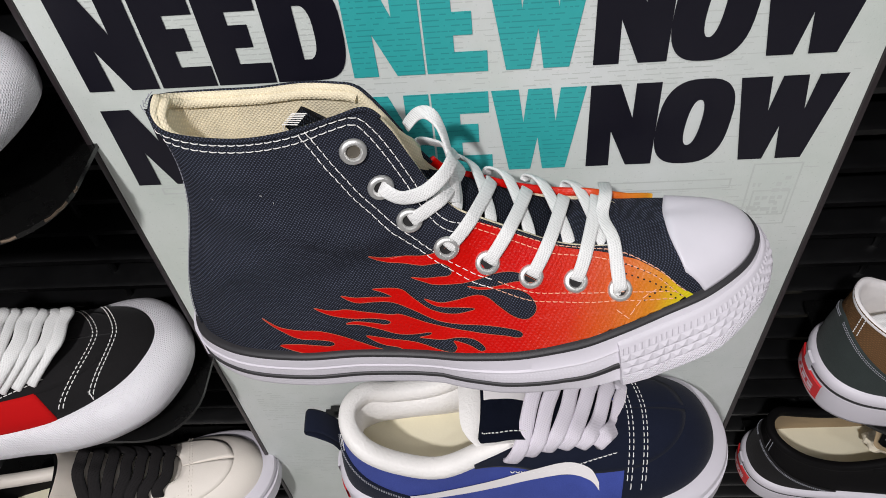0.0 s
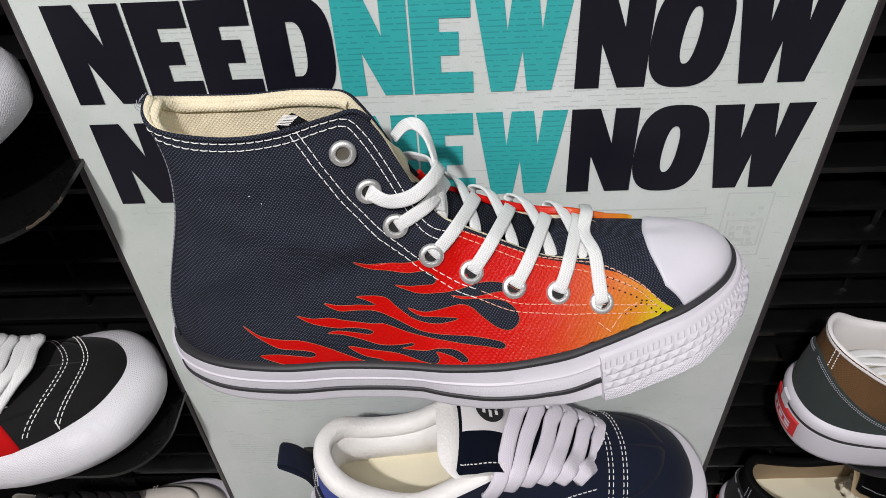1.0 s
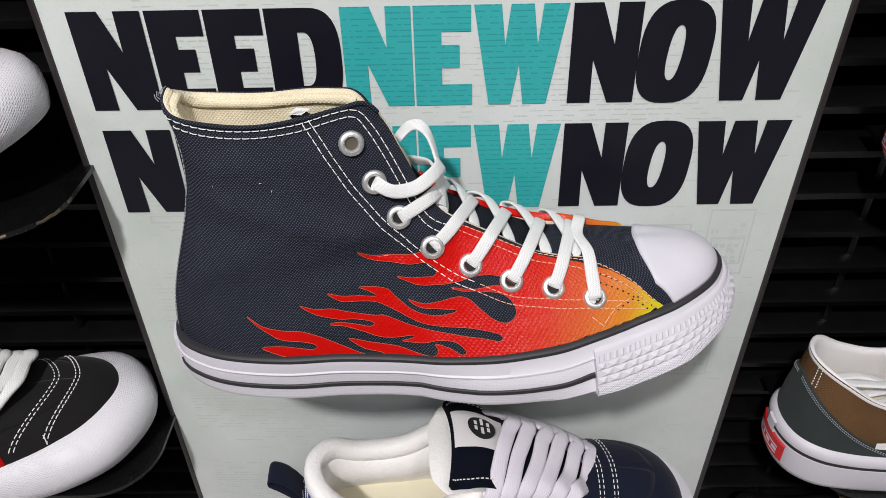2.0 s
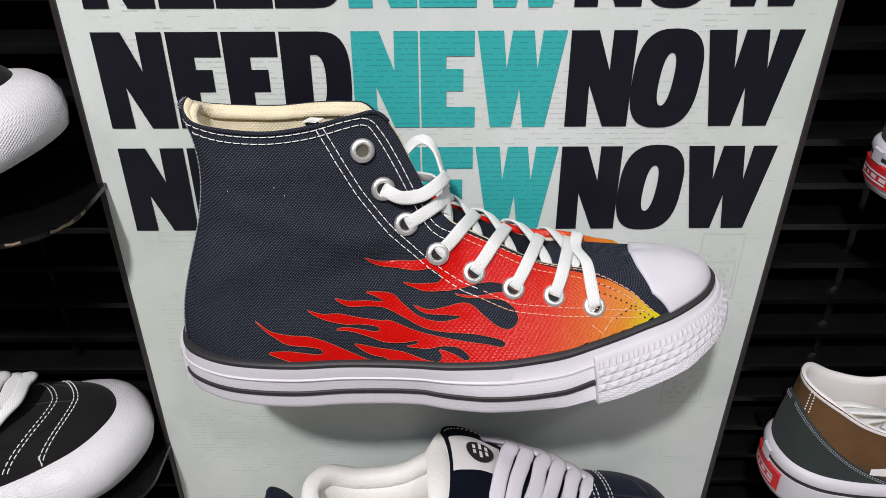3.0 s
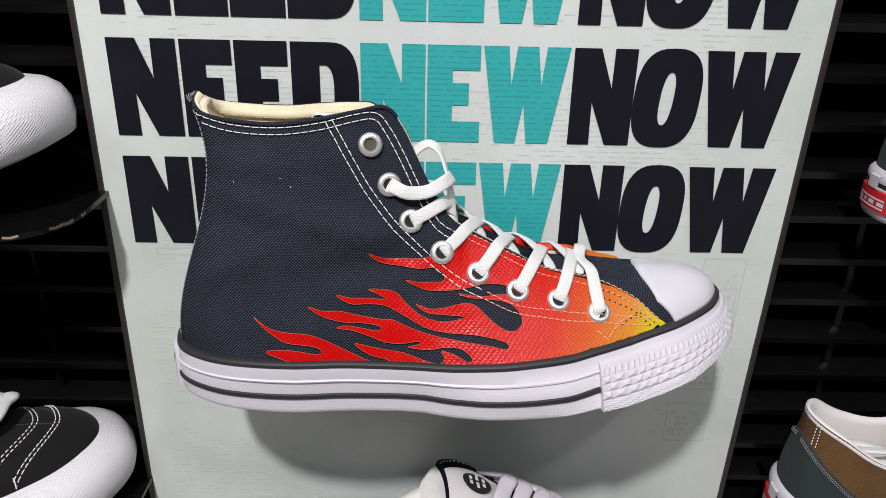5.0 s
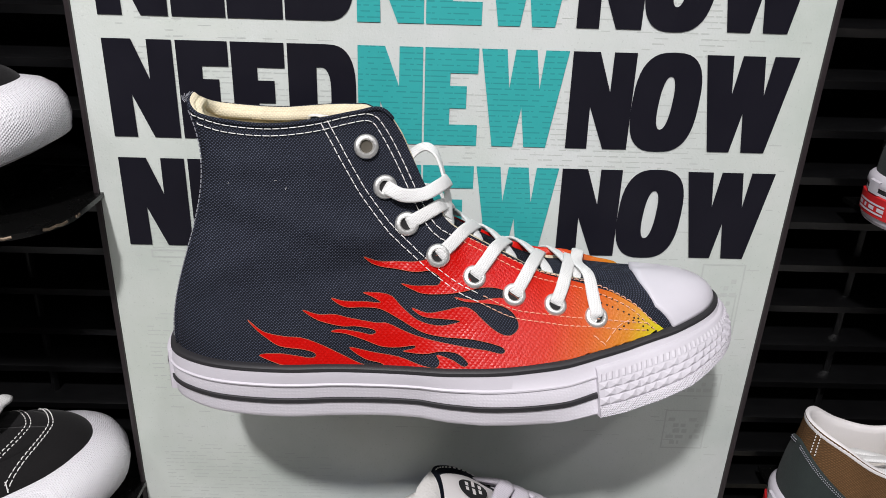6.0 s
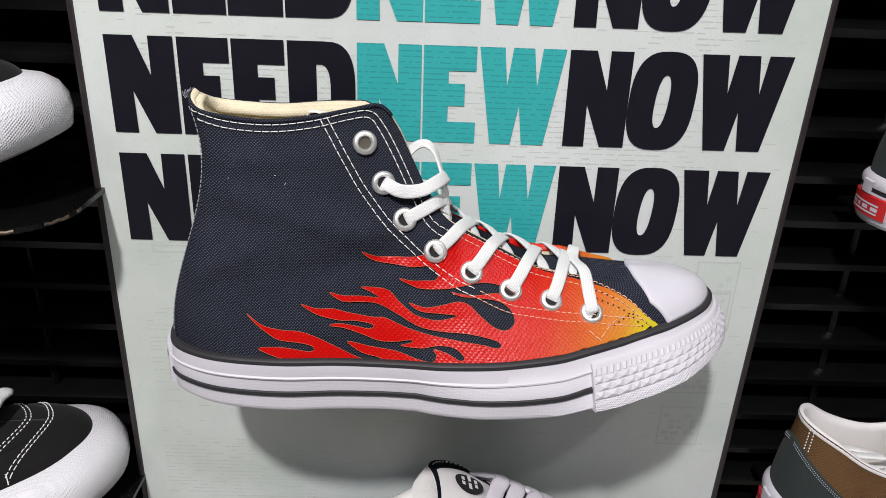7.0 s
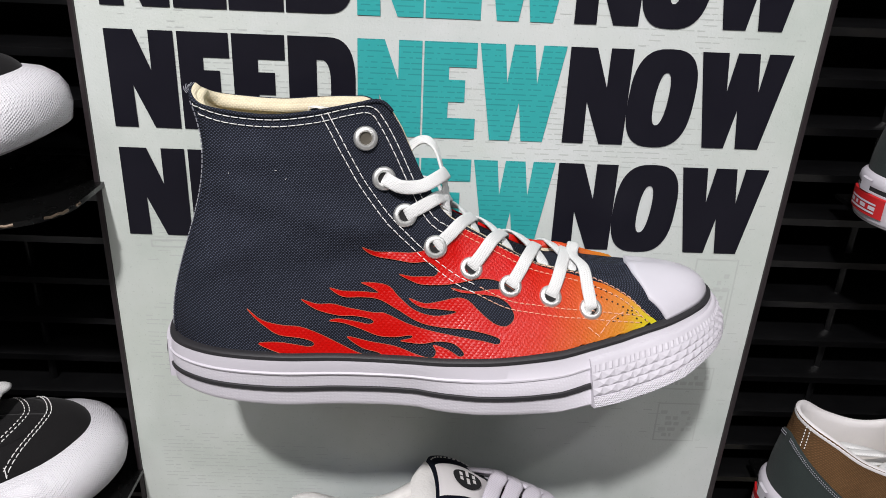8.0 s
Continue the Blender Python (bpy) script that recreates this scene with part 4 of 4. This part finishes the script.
        for s0 in (0.06, 0.56):
            v = [b.verts.new(on_wall(i, j, min(1.0, s), f, o)) for s, f, o in ((s0, .62, .0033), (s0 + .34, .62, .0033), (s0 + .42, .73, .0031), (s0 + .10, .73, .0031), (s0 + .17, .625, .0041), (s0 + .26, .725, .0037))]
            b.faces.new((v[0], v[4], v[5], v[3]))
            b.faces.new((v[4], v[1], v[2], v[5]))
    part("bumper_studs", b, M["rubber_white"], shoe, "rows of moulded rubber pyramids", 10)
    # moulded plate on the back of the sole
    b = bmesh.new()
    loops = []
    for f, o in ((.06, .0005), (.07, .0026), (.86, .0030), (.90, .0008)):
        loops.append([on_wall(i % 304, (i + 1) % 304, 0, f, o if abs(i) < 10 else -.002) for i in range(-10, 11)])
    part("heel_plate", grid_mesh(loops, False, b), M["rubber_white"], shoe, "white moulded heel plate", 30)
    part("heel_plate_bar", grid_mesh([[on_wall(i % 304, (i + 1) % 304, 0, f, .0034) for i in range(-5, 6)] for f in (.40, .56)]), M["rubber_sole"], shoe, "grey moulded bar", 30)
    inv = shoe.matrix_basis.inverted()
    for o in shoe.children:
        o.matrix_parent_inverse = inv
    for o in shoe.children:
        for c in o.children:
            c.matrix_parent_inverse = Matrix.Identity(4)
    return shoe


flame_high_top()
shelf_plate(-0.10, 0.145, -0.105, 1.1255, 0.05, label="small black shoe shelf under the flame high-top")


# ---- low shoes on the other shelves ----
def low_shoe(m, label, upper, toe=None, counter=None, eyestay=None, lining="leather_white", pad=None, pad_r=0.0030, sole="vulc", lace=None, tongue=None, stripe=None, side=None,
             heel_label=True, tab=None, paper=False, thread="thread", badge=False, name="low_top_sneaker", spare_laces=False, straps=6, padded=False, size=1.0):
    """A low skate shoe, toe towards +x, its outer side towards -y, standing on z = 0."""
    shoe = root(name, m, label, "sneaker", "low sneakers on the wall")
    shoe.scale = size if isinstance(size, tuple) else (size, size, size)
    waffle = sole == "waffle"
    zt = table((-.15, .031), (-.08, .029), (0, .028), (.05, .032), (.09, .041), (.12, .047), (.15, .050)) if waffle else table((-.15, .033), (-.1, .030), (0, .028), (.08, .030), (.12, .033), (.15, .034))
    zb = table((-.15, .002), (-.12, 0), (.05, 0), (.08, .003), (.11, .009), (.15, .017)) if waffle else table((-.15, .002), (-.12, 0), (.07, 0), (.11, .003), (.15, .009))
    plan = [(-.142, 0, 0), (-.137, -.018, .018), (-.122, -.029, .028), (-.098, -.034, .032), (-.066, -.0365, .033), (-.030, -.0395, .034), (0, -.043, .037), (.025, -.0455, .040), (.05, -.0475, .043),
            (.08, -.0465, .0435), (.11, -.038, .037), (.130, -.022, .023), (.138, 0, 0)]
    if waffle:
        plan[8:] = [(.05, -.0460, .042), (.078, -.0430, .0405), (.104, -.0345, .0335), (.121, -.0195, .0205), (.1285, 0, 0)]
    else:
        plan[9:] = [(.079, -.0455, .0425), (.107, -.0365, .0355), (.126, -.0205, .0215), (.1325, 0, 0)]
    opening = [(-.136, 0, .086), (-.132, -.013, .085), (-.120, -.024, .081), (-.098, -.029, .070), (-.068, -.031, .063), (-.035, -.030, .068), (-.010, -.026, .076), (.010, -.022, .075), (.030, -.0195, .070),
               (.048, -.016, .0645), (.056, -.010, .062), (.058, -.004, .0615), (.0585, 0, .0615)]
    if padded:
        raised = table((-.14, .004), (-.12, .002), (-.07, 0), (-.05, .008), (-.03, .017), (0, .017), (.03, .014), (.05, .011), (.0585, .010))
        opening = [(x, y * 1.06, z + raised(x)) for x, y, z in opening]
    toe_w = [0, 0, 0, 0, 0, 0, 0, .05, .15, .35, .65, .9, 1]
    lat, med = range(13), range(11, 0, -1)
    foot = [(plan[i][0], plan[i][1], zt(plan[i][0]) - .002) for i in lat] + [(plan[i][0], plan[i][2], zt(plan[i][0]) - .002) for i in med]
    top = [opening[i] for i in lat] + [(opening[i][0], -opening[i][1], opening[i][2] + (.012 * math.exp(-((opening[i][0] + .050) / .030) ** 2) if padded else 0.0)) for i in med]
    loft = Loft(foot, top, [toe_w[i] for i in lat] + [toe_w[i] for i in med])
    us = span(0, 24, 145)[:-1]
    b = loft.sheet(us, span(0, 1, 18), 0, True)
    skin = Skin(b)
    part("upper", b, M[upper], shoe, sharp=0)
    rows = [[loft.at(u, 1.0) for u in us], [loft.at(u, 1.0) + Vector((0, 0, .0012)) - loft.normal(u, 1.0) * .0016 for u in us]]
    plush = (.0060, .0115, .0150, .0150, .0120, .0080, .0042) if padded else (.0042,) * 7
    rows += [[loft.lifted(u, v, -d) for u in us] for v, d in zip((.98, .9, .75, .55, .35, .15, 0.0), plush)]
    part("lining", grid_mesh(rows, True), M[lining], shoe, sharp=0)
    b = bmesh.new()
    b.faces.new([b.verts.new(loft.lifted(u, 0.05, -.004) + Vector((0, 0, .002))) for u in us[::3]])
    part("insole", b, M["insole"], shoe)
    if pad:
        rr = pad_r
        part("collar_pad", tube([loft.lifted(u, .965, -rr * .9) + Vector((0, 0, rr * .2)) for u in span(-5.7, 5.7, 70)], rr, 12), M[pad], shoe, sharp=0)

    # leather pieces
    def arch(q):
        return (.086 if waffle else .064) - (.030 if waffle else .008) * min(1.0, abs(q.y) / .045) ** 1.6
    if toe:
        part("toe_piece", loft.overlay(span(7.7, 16.3, 71), lambda u: (0.0, max(.05, loft.v_where(u, lambda q: q.x > arch(q)))), .0010, 16), M[toe], shoe, sharp=0)
    def heel_edge(u):
        return .04 + .72 * max(0.0, 1 - (abs(u) / 4.0) ** 1.5)
    if counter:
        part("heel_piece", loft.overlay(span(-3.9, 3.9, 61), lambda u: (0.0, heel_edge(u)), .0013, 14), M[counter], shoe, sharp=0)
    if eyestay:
        def stay(u):
            w = u if u < 12 else 24 - u
            return (.50 + .28 * max(0.0, (6.4 - w) / 1.2) if w < 6.4 else .50, .992)
        part("eyestay", loft.overlay(span(4.7, 11.9, 45), stay, .0011, 8), M[eyestay], shoe, sharp=0)
        part("eyestay", loft.overlay(span(12.1, 19.3, 45), stay, .0011, 8), M[eyestay], shoe, sharp=0)
    if side:
        part("side_panel", loft.overlay(span(4.2, 8.2, 25), lambda u: (0.0, .52), .0012, 8), M[side], shoe, sharp=0)
        part("side_panel", loft.overlay(span(15.8, 19.8, 25), lambda u: (0.0, .52), .0012, 8), M[side], shoe, sharp=0)
    if stripe:
        line = [(-.092, .0395), (-.078, .0400), (-.055, .0440), (-.030, .0500), (-.006, .0545), (.018, .0545), (.034, .0490), (.040, .0410)]
        wide = [.0022, .0030, .0036, .0039, .0040, .0039, .0036, .0028]
        line3 = curve([(x, w, z + (.010 * min(1.0, max(0.0, (x + .09) / .10)) if padded else 0.0)) for (x, z), w in zip(line, wide)], 6)
        up = [(p.x, p.z + p.y) for p in line3]
        dn = [(p.x, p.z - p.y) for p in line3]
        part("side_stripe", lay(sheet_polygon(up + dn[::-1], .006), skin, .0019), M[stripe], shoe, "white leather side stripe", 0)

    # seams, each a part of its own
    def seam(b):
        part("stitching", b, M[thread], shoe, "contrast stitching")
    ys = span(-.0435, .0435, 19)
    for d in (.0022, .0052) + ((.0125, .0150) if padded else ()):
        seam(stitches(skin, [(arch(Vector((0, y, 0))) + d, y) for y in ys], .0014, .0026, .0010, .0007, "onto", None, 3))
    if waffle:
        for d in (.028, .0306):
            seam(stitches(skin, [(.074 + d - .024 * abs(y / .045) ** 1.6, y) for y in span(-.0425, .041, 17)], .0016, .0026, .0010, .0007, "onto", None, 3))
    for s in (1, -1):
        seam(stitches(skin, [(x, s * y) for x, y in ((-.02, -.034), (.0, -.0345), (.02, -.0335), (.04, -.030), (.055, -.027))], .0018, .0026, .0010, .0007, "onto", None, 4))
    if counter:
        for d in (0.0, .0025):
            for s in (1, -1):
                b = bmesh.new()
                ps = [loft.lifted(s * u, max(0.0, heel_edge(u) - .035 - d * 12), .0018) for u in span(.2, 3.7, 110)]
                for k in range(0, 108, 2):
                    tape([ps[k], ps[k + 1]], [loft.normal(s * .0382 * k, .4)] * 2, .0006, .0006, 5, b)
                part("stitching", b, M["thread_grey"], shoe, "grey heel stitching")
    for d in (-.0025, .0025):
        b = bmesh.new()
        ps = [loft.lifted(.85 + d * 40, v, .0014) for v in span(.74, .975, 14)]
        for k in range(0, 13, 2):
            tape([ps[k], ps[k + 1]], [loft.normal(.85, .85)] * 2, .0007, .0006, 5, b)
        seam(b)

    # tongue
    tongue_line = curve([(.064, 0, .062), (.045, 0, .076), (.022, 0, .091), (.0, 0, .102), (-.016, 0, .1115), (-.030, 0, .1140), (-.036, 0, .1125)] if padded else
                        [(.064, 0, .058), (.045, 0, .066), (.022, 0, .075), (.0, 0, .084), (-.020, 0, .096), (-.033, 0, .107), (-.040, 0, .1125)], 5)
    if tongue:
        spine = tongue_line
        n = len(spine)
        rows = []
        for i, p in enumerate(spine):
            k = i / (n - 1)
            half = (.020 + .014 * min(1, k * 1.3) if padded else .019 + .008 * min(1, k * 1.4)) - (.004 * max(0, (k - .9) / .1) ** 2)
            sag = (.006 + .001 * k) if padded else (.007 + .004 * k)
            rows.append([Vector((p.x - (.004 if padded else .010) * s * s * k, half * s, p.z - sag * s * s)) for s in span(-1, 1, 15)])
        b = grid_mesh(rows)
        bmesh.ops.solidify(b, geom=b.faces[:], thickness=-.0045)
        tg = part("tongue", b, M[tongue], shoe, sharp=50)
        deep = .012 if padded else .003
        lin = grid_mesh([[q + Vector((-.0030 - deep * (1 - s ** 4) * (k + 1) / 21, 0, -.0040 - deep * .5 * (1 - s ** 4))) for q, s in zip(r, span(-1, 1, 15))] for k, r in enumerate(rows[10:])])
        part("tongue_lining", lin, M[lining if lining != "insole" else "fleece"], tg, sharp=0)
        for s in (-.86, .86):
            b = bmesh.new()
            ps = [(r[1] if s < 0 else r[13]) + Vector((.0008, 0, .0010)) for r in rows][8:-1]
            for k in range(0, len(ps) - 1):
                tape([ps[k], ps[k].lerp(ps[k + 1], .6)], [Vector((.4, 0, .9))] * 2, .0007, .0007, 5, b)
            part("tongue_stitching", b, M[thread], tg)
        if badge:
            mid_r = n - 11
            across = (rows[mid_r][10] - rows[mid_r][6]).normalized()
            along = (rows[mid_r + 3][8] - rows[mid_r - 3][8]).normalized()
            face = along.cross(across).normalized()
            face = face if face.z > 0 else -face
            quad = [[rows[r][c] + face * .0016 for c in range(5, 12)] for r in range(n - 16, n - 2)]
            part("tongue_label", grid_mesh(quad), M["leather_white"], tg, "white tongue label", 0)
            hub = rows[mid_r][8] + face * .0030
            rr = [[hub + along * (.0100 * f * math.cos(a)) + across * (.0085 * f * math.sin(a)) - face * (.0012 * math.sin(a) ** 2 * f) for a in span(0, math.tau, 25)[:-1]] for f in (1.0, .5, .02)]
            part("badge", grid_mesh(rr, True), M["badge_black"], tg, "round black badge", 0)
            bb = bmesh.new()
            for k, w in ((-.0045, .008), (0, .013), (.0045, .008)):
                c = hub + face * .0006 + along * k
                for e in (-1, 1):
                    q = c + across * (w * .26 * e)
                    bb.faces.new([bb.verts.new(p) for p in (q - across * w * .2 - along * .0011, q + across * w * .2 - along * .0011, q + across * w * .2 + along * .0011, q - across * w * .2 + along * .0011)])
            part("badge_bars", bb, M["leather_white"], tg, "pale unreadable print bars", 0)
    if lace:
        r3 = random.Random(9)
        for k in range(straps):
            x = (.070 if waffle else .046) - k * (.0078 if waffle else .0118)
            w = r3.uniform(-.001, .001)
            zc = (.013 if waffle else .0) + (min(tongue_line, key=lambda q: abs(q.x - x - .011)).z + .001 if padded else float(np.interp(x, [-.04, -.02, 0, .022, .045, .064], [.1125, .098, .086, .077, .068, .060]))) + .0048
            u_edge = float(np.interp(x - (.023 if waffle else .009), [-.060, -.035, -.010, .010, .030, .048, .056], [4.4, 5.3, 6.1, 7, 8, 9, 9.8]))
            low_v = .68 if waffle else .80
            drift = .009 if padded else 0.0
            u_low = u_edge - (.5 if waffle else .3)
            a, na = loft.lifted(u_low, low_v, .0018), loft.normal(u_low, low_v)
            e = loft.at(u_edge, 1.0)
            if padded:
                u_rim = min(span(4.6, 10.2, 120), key=lambda u: abs(loft.at(u, 1.0).x - x))
                u_low = min(span(4.6, 10.2, 120), key=lambda u: abs(loft.at(u, .84).x - x + .006))
                a, na, e = loft.lifted(u_low, .84, .0018), loft.normal(u_low, .84), loft.at(u_rim, 1.0)
            pts = [a - na * .003, a + na * .001, Vector((x - .007, e.y - .004, e.z + .0085)) if waffle else e + Vector((.001, -.004, .0035)), Vector((x + .001 + w + drift, -.011, zc - .001)), Vector((x + .003 + 1.5 * drift, .004, zc)), Vector((x + .004 + w + 1.8 * drift, .016, zc - .002)), Vector((e.x - .006, -e.y + .004, e.z + .003)), Vector((a.x - .006, -a.y, a.z - .002))]
            ns = [na, na, (na + Vector((.3, 0, 1))).normalized(), Vector((.4, -.3, .9)), Vector((.45, 0, .9)), Vector((.4, .3, .9)), Vector((.2, .6, .7)), Vector((0, .9, .4))]
            part("lace", tape(curve(pts, 5), [q.normalized() for q in curve(ns, 5)], (.0088 + 2 * w) if waffle else .0108, .0044 if waffle else .0032, 10), M[lace], shoe, sharp=0)
    if tab:
        pts = [Vector((-.140, 0, .070)), Vector((-.145, 0, .079)), Vector((-.151, 0, .086)), Vector((-.158, 0, .089)), Vector((-.1605, 0, .085)), Vector((-.154, 0, .079)), Vector((-.145, 0, .069)), Vector((-.141, 0, .058))]
        part("pull_tab", tape(curve(pts, 5), [Vector((0, 1, 0)).cross((curve(pts, 5)[min(i + 1, 35)] - curve(pts, 5)[max(i - 1, 0)]).normalized()) for i in range(36)], .016, .0016, 8), M[tab], shoe, "ribbed heel pull tab", 0)
    if paper:
        b = bmesh.new()
        bmesh.ops.create_icosphere(b, subdivisions=4, radius=1)
        for v in b.verts:
            q = v.co.copy()
            crease = noise.noise(q * 2.4) * .5 + abs(noise.noise(q * 5.0)) * .5
            v.co = Vector((-.012 + q.x * .030, q.y * .019, .060 + q.z * .016)) * 1 + q * (.010 * crease - .004)
        part("tissue_paper", b, M["paper"], shoe, "crumpled tissue paper stuffing", 25)
    if spare_laces:
        r4 = random.Random(4)
        for k in range(3):
            pts = [Vector((r4.uniform(-.12, -.02), r4.uniform(-.016, .016), .045 + .006 * k + r4.uniform(0, .004))) for _ in range(6)]
            path = curve(pts, 6)
            part("loose_lace", tape(path, [Vector((0, .2, 1))] * len(path), .008, .0022, 10), M["lace_white"], shoe, "bundle of spare white laces", 0)

    # sole
    dense = [loft.loop(loft.foot, u) for u in span(0, 24, 193)[:-1]]
    outs = outward(dense)
    bulk = (lambda x: 1 + 2.4 * min(1.0, max(0.0, (x - .02) / .09)) ** 1.2) if waffle else (lambda x: 1 + 1.1 * min(1.0, max(0.0, (x - .04) / .07)))

    def wall_rows(profile, first=0, last=None):
        idx = range(len(dense)) if last is None else range(first, last)
        return [[Vector((dense[i].x + outs[i].x * o * (bulk(dense[i].x) if o > 0 else 1), dense[i].y + outs[i].y * o * (bulk(dense[i].x) if o > 0 else 1), zb(dense[i].x) + f * (zt(dense[i].x) - zb(dense[i].x)))) for i in idx] for f, o in profile]
    b = grid_mesh(wall_rows([(0.0, -.002), (0.0, .0035), (.06, .0045)]), True)
    b.verts.ensure_lookup_table()
    b.faces.new(b.verts[:len(dense)][::-1])
    part("outsole", b, M["rubber_sole"], shoe, "", 40)
    if waffle:
        part("foxing", grid_mesh(wall_rows([(.06, .0045), (.10, .0058), (.35, .0064), (.60, .0063), (.80, .0052), (.93, .0034), (1.0, .0010), (1.03, -.003)]), True), M["rubber_waffle"], shoe, "tall waffle-textured white rubber sidewall", 0)
    else:
        part("foxing", grid_mesh(wall_rows([(.06, .0042), (.12, .0048), (.66, .0046), (.68, .0040)]), True), M["rubber_white"], shoe, "white rubber sidewall", 40)
        part("foxing_line", grid_mesh(wall_rows([(.66, .003), (.665, .0044), (.76, .0044), (.77, .003)]), True), M["rubber_black"] if heel_label else M["rubber_white"], shoe, "dark sidewall line", 40)
        part("foxing_top", grid_mesh(wall_rows([(.76, .003), (.77, .0050), (.82, .0054), (.93, .0048), (1.0, .0030), (1.04, -.002)]), True), M["rubber_white"], shoe, "white rubber sidewall lip", 40)
        part("toe_bumper", grid_mesh(wall_rows([(.10, .004), (.12, .0062), (.64, .0060), (.66, .004)], 70, 123)), M["rubber_fine"], shoe, "textured toe bumper", 40)
    if heel_label:
        idx = list(range(-7, 8))
        lab = [[Vector((dense[i].x + outs[i].x * o, dense[i].y + outs[i].y * o, zb(dense[i].x) + f * (zt(dense[i].x) - zb(dense[i].x)))) for i in idx] for f, o in ((.16, .0048), (.18, .0062), (.60, .0062), (.62, .0048))]
        tagg = part("heel_label", grid_mesh(lab), M["label_red"], shoe, "red rubber heel label with pale print", 40)
        bb = bmesh.new()
        for f0, f1, i0, i1 in ((.43, .47, -5, 5), (.25, .29, -5, 5), (.32, .40, -5, -3), (.32, .40, -2, -1), (.32, .40, 0, 2), (.32, .40, 3, 5)):
            grid_mesh([[Vector((dense[i].x + outs[i].x * .0066, dense[i].y + outs[i].y * .0066, zb(dense[i].x) + f * (zt(dense[i].x) - zb(dense[i].x)))) for i in range(i0, i1 + 1)] for f in (f0, f1)], False, bb)
        part("label_print", bb, M["rubber_white"], tagg, "plain pale print bars")
        nub = [[Vector((dense[i].x + outs[i].x * o, dense[i].y + outs[i].y * o, zb(dense[i].x) + f * (zt(dense[i].x) - zb(dense[i].x)))) for i in (-2, -1, 0, 1, 2)] for f, o in ((.62, .004), (.64, .0066), (.90, .0066), (.93, .004))]
        part("heel_tab", grid_mesh(nub), M["rubber_white"], shoe, "white rubber heel nub")
    return shoe


BACK = -0.004
low_shoe(pose(-0.3890, -0.044, 0.974, 0, 0, 14), "black suede skate shoe with red side panel and textured white sole", "suede_black", toe="suede_black", eyestay="suede_black", side="leather_red", sole="waffle", lace="lace_white", tongue="suede_black", heel_label=False, straps=13, size=1.06)
low_shoe(pose(-0.3875, -0.044, 1.2236, 0, -5, 14), "black suede skate shoe with tall textured white sole", "suede_black", toe="suede_black", sole="waffle", heel_label=False, lace="lace_white", tongue="suede_black", size=1.06)
low_shoe(pose(-0.3605, -0.040, 0.757, 0, 0, 14), "cream leather skate shoe with thick black laces", "leather_cream", eyestay="leather_cream", sole="vulc", heel_label=False, lace="lace_black", tongue="leather_cream", pad="leather_cream", pad_r=.006, thread="leather_cream", lining="leather_black", straps=7)
low_shoe(pose(0.039, -0.060, 0.892, 0, 0, 4), "navy and blue suede skate shoe with white fleece collar", "suede_blue", toe="suede_navy", counter="suede_navy", eyestay="suede_navy", lining="fleece", pad="fleece", pad_r=.0062, lace="lace_lilac", tongue="suede_navy", stripe="leather_white", tab="suede_navy", paper=True, badge=True, padded=True, size=(1.08, 1.2, 1.12))
low_shoe(pose(0.4010, -0.027, 0.959, 0, 0, 0), "brown canvas and green suede low shoe with spare laces inside", "canvas_brown", toe="suede_green", counter="suede_green", eyestay="suede_green", lining="leather_white", pad="leather_white", pad_r=.0017, stripe="leather_white", spare_laces=True, tongue="canvas_brown", size=(1.03, 1.08, 1.20))
low_shoe(pose(0.4250, BACK, 1.204, 0, 0, 0), "dark green suede low shoe with red heel label", "suede_green", toe="suede_green", counter="suede_green", eyestay="suede_green", pad="leather_white", stripe="leather_white", tongue="suede_green")
low_shoe(pose(0.394, BACK, 0.752, 0, 0, 0), "black leather low shoe with cream lining and tissue paper", "leather_black", toe="suede_black", counter="suede_black", eyestay="leather_black", lining="canvas_tan", pad="leather_black", pad_r=.004, paper=True, thread="thread_grey", tongue="leather_black")
for x0, x1, y0, z, chips in ((-0.54, -0.228, -0.078, 0.974, False), (-0.54, -0.226, -0.082, 1.211, True), (-0.54, -0.238, -0.072, 0.757, False), (-0.105, 0.165, -0.088, 0.892, False),
                             (0.275, 0.56, -0.077, 0.959, False), (0.290, 0.56, -0.060, 1.204, False), (0.266, 0.55, -0.060, 0.752, False)):
    shelf_plate(x0, x1, y0, z, chips=chips, radius=0.045, y1=0.051 if x0 < -0.2 or x0 > 0.2 else -0.003, rail=0.043 if -0.2 < x0 < 0.2 else 0.0)
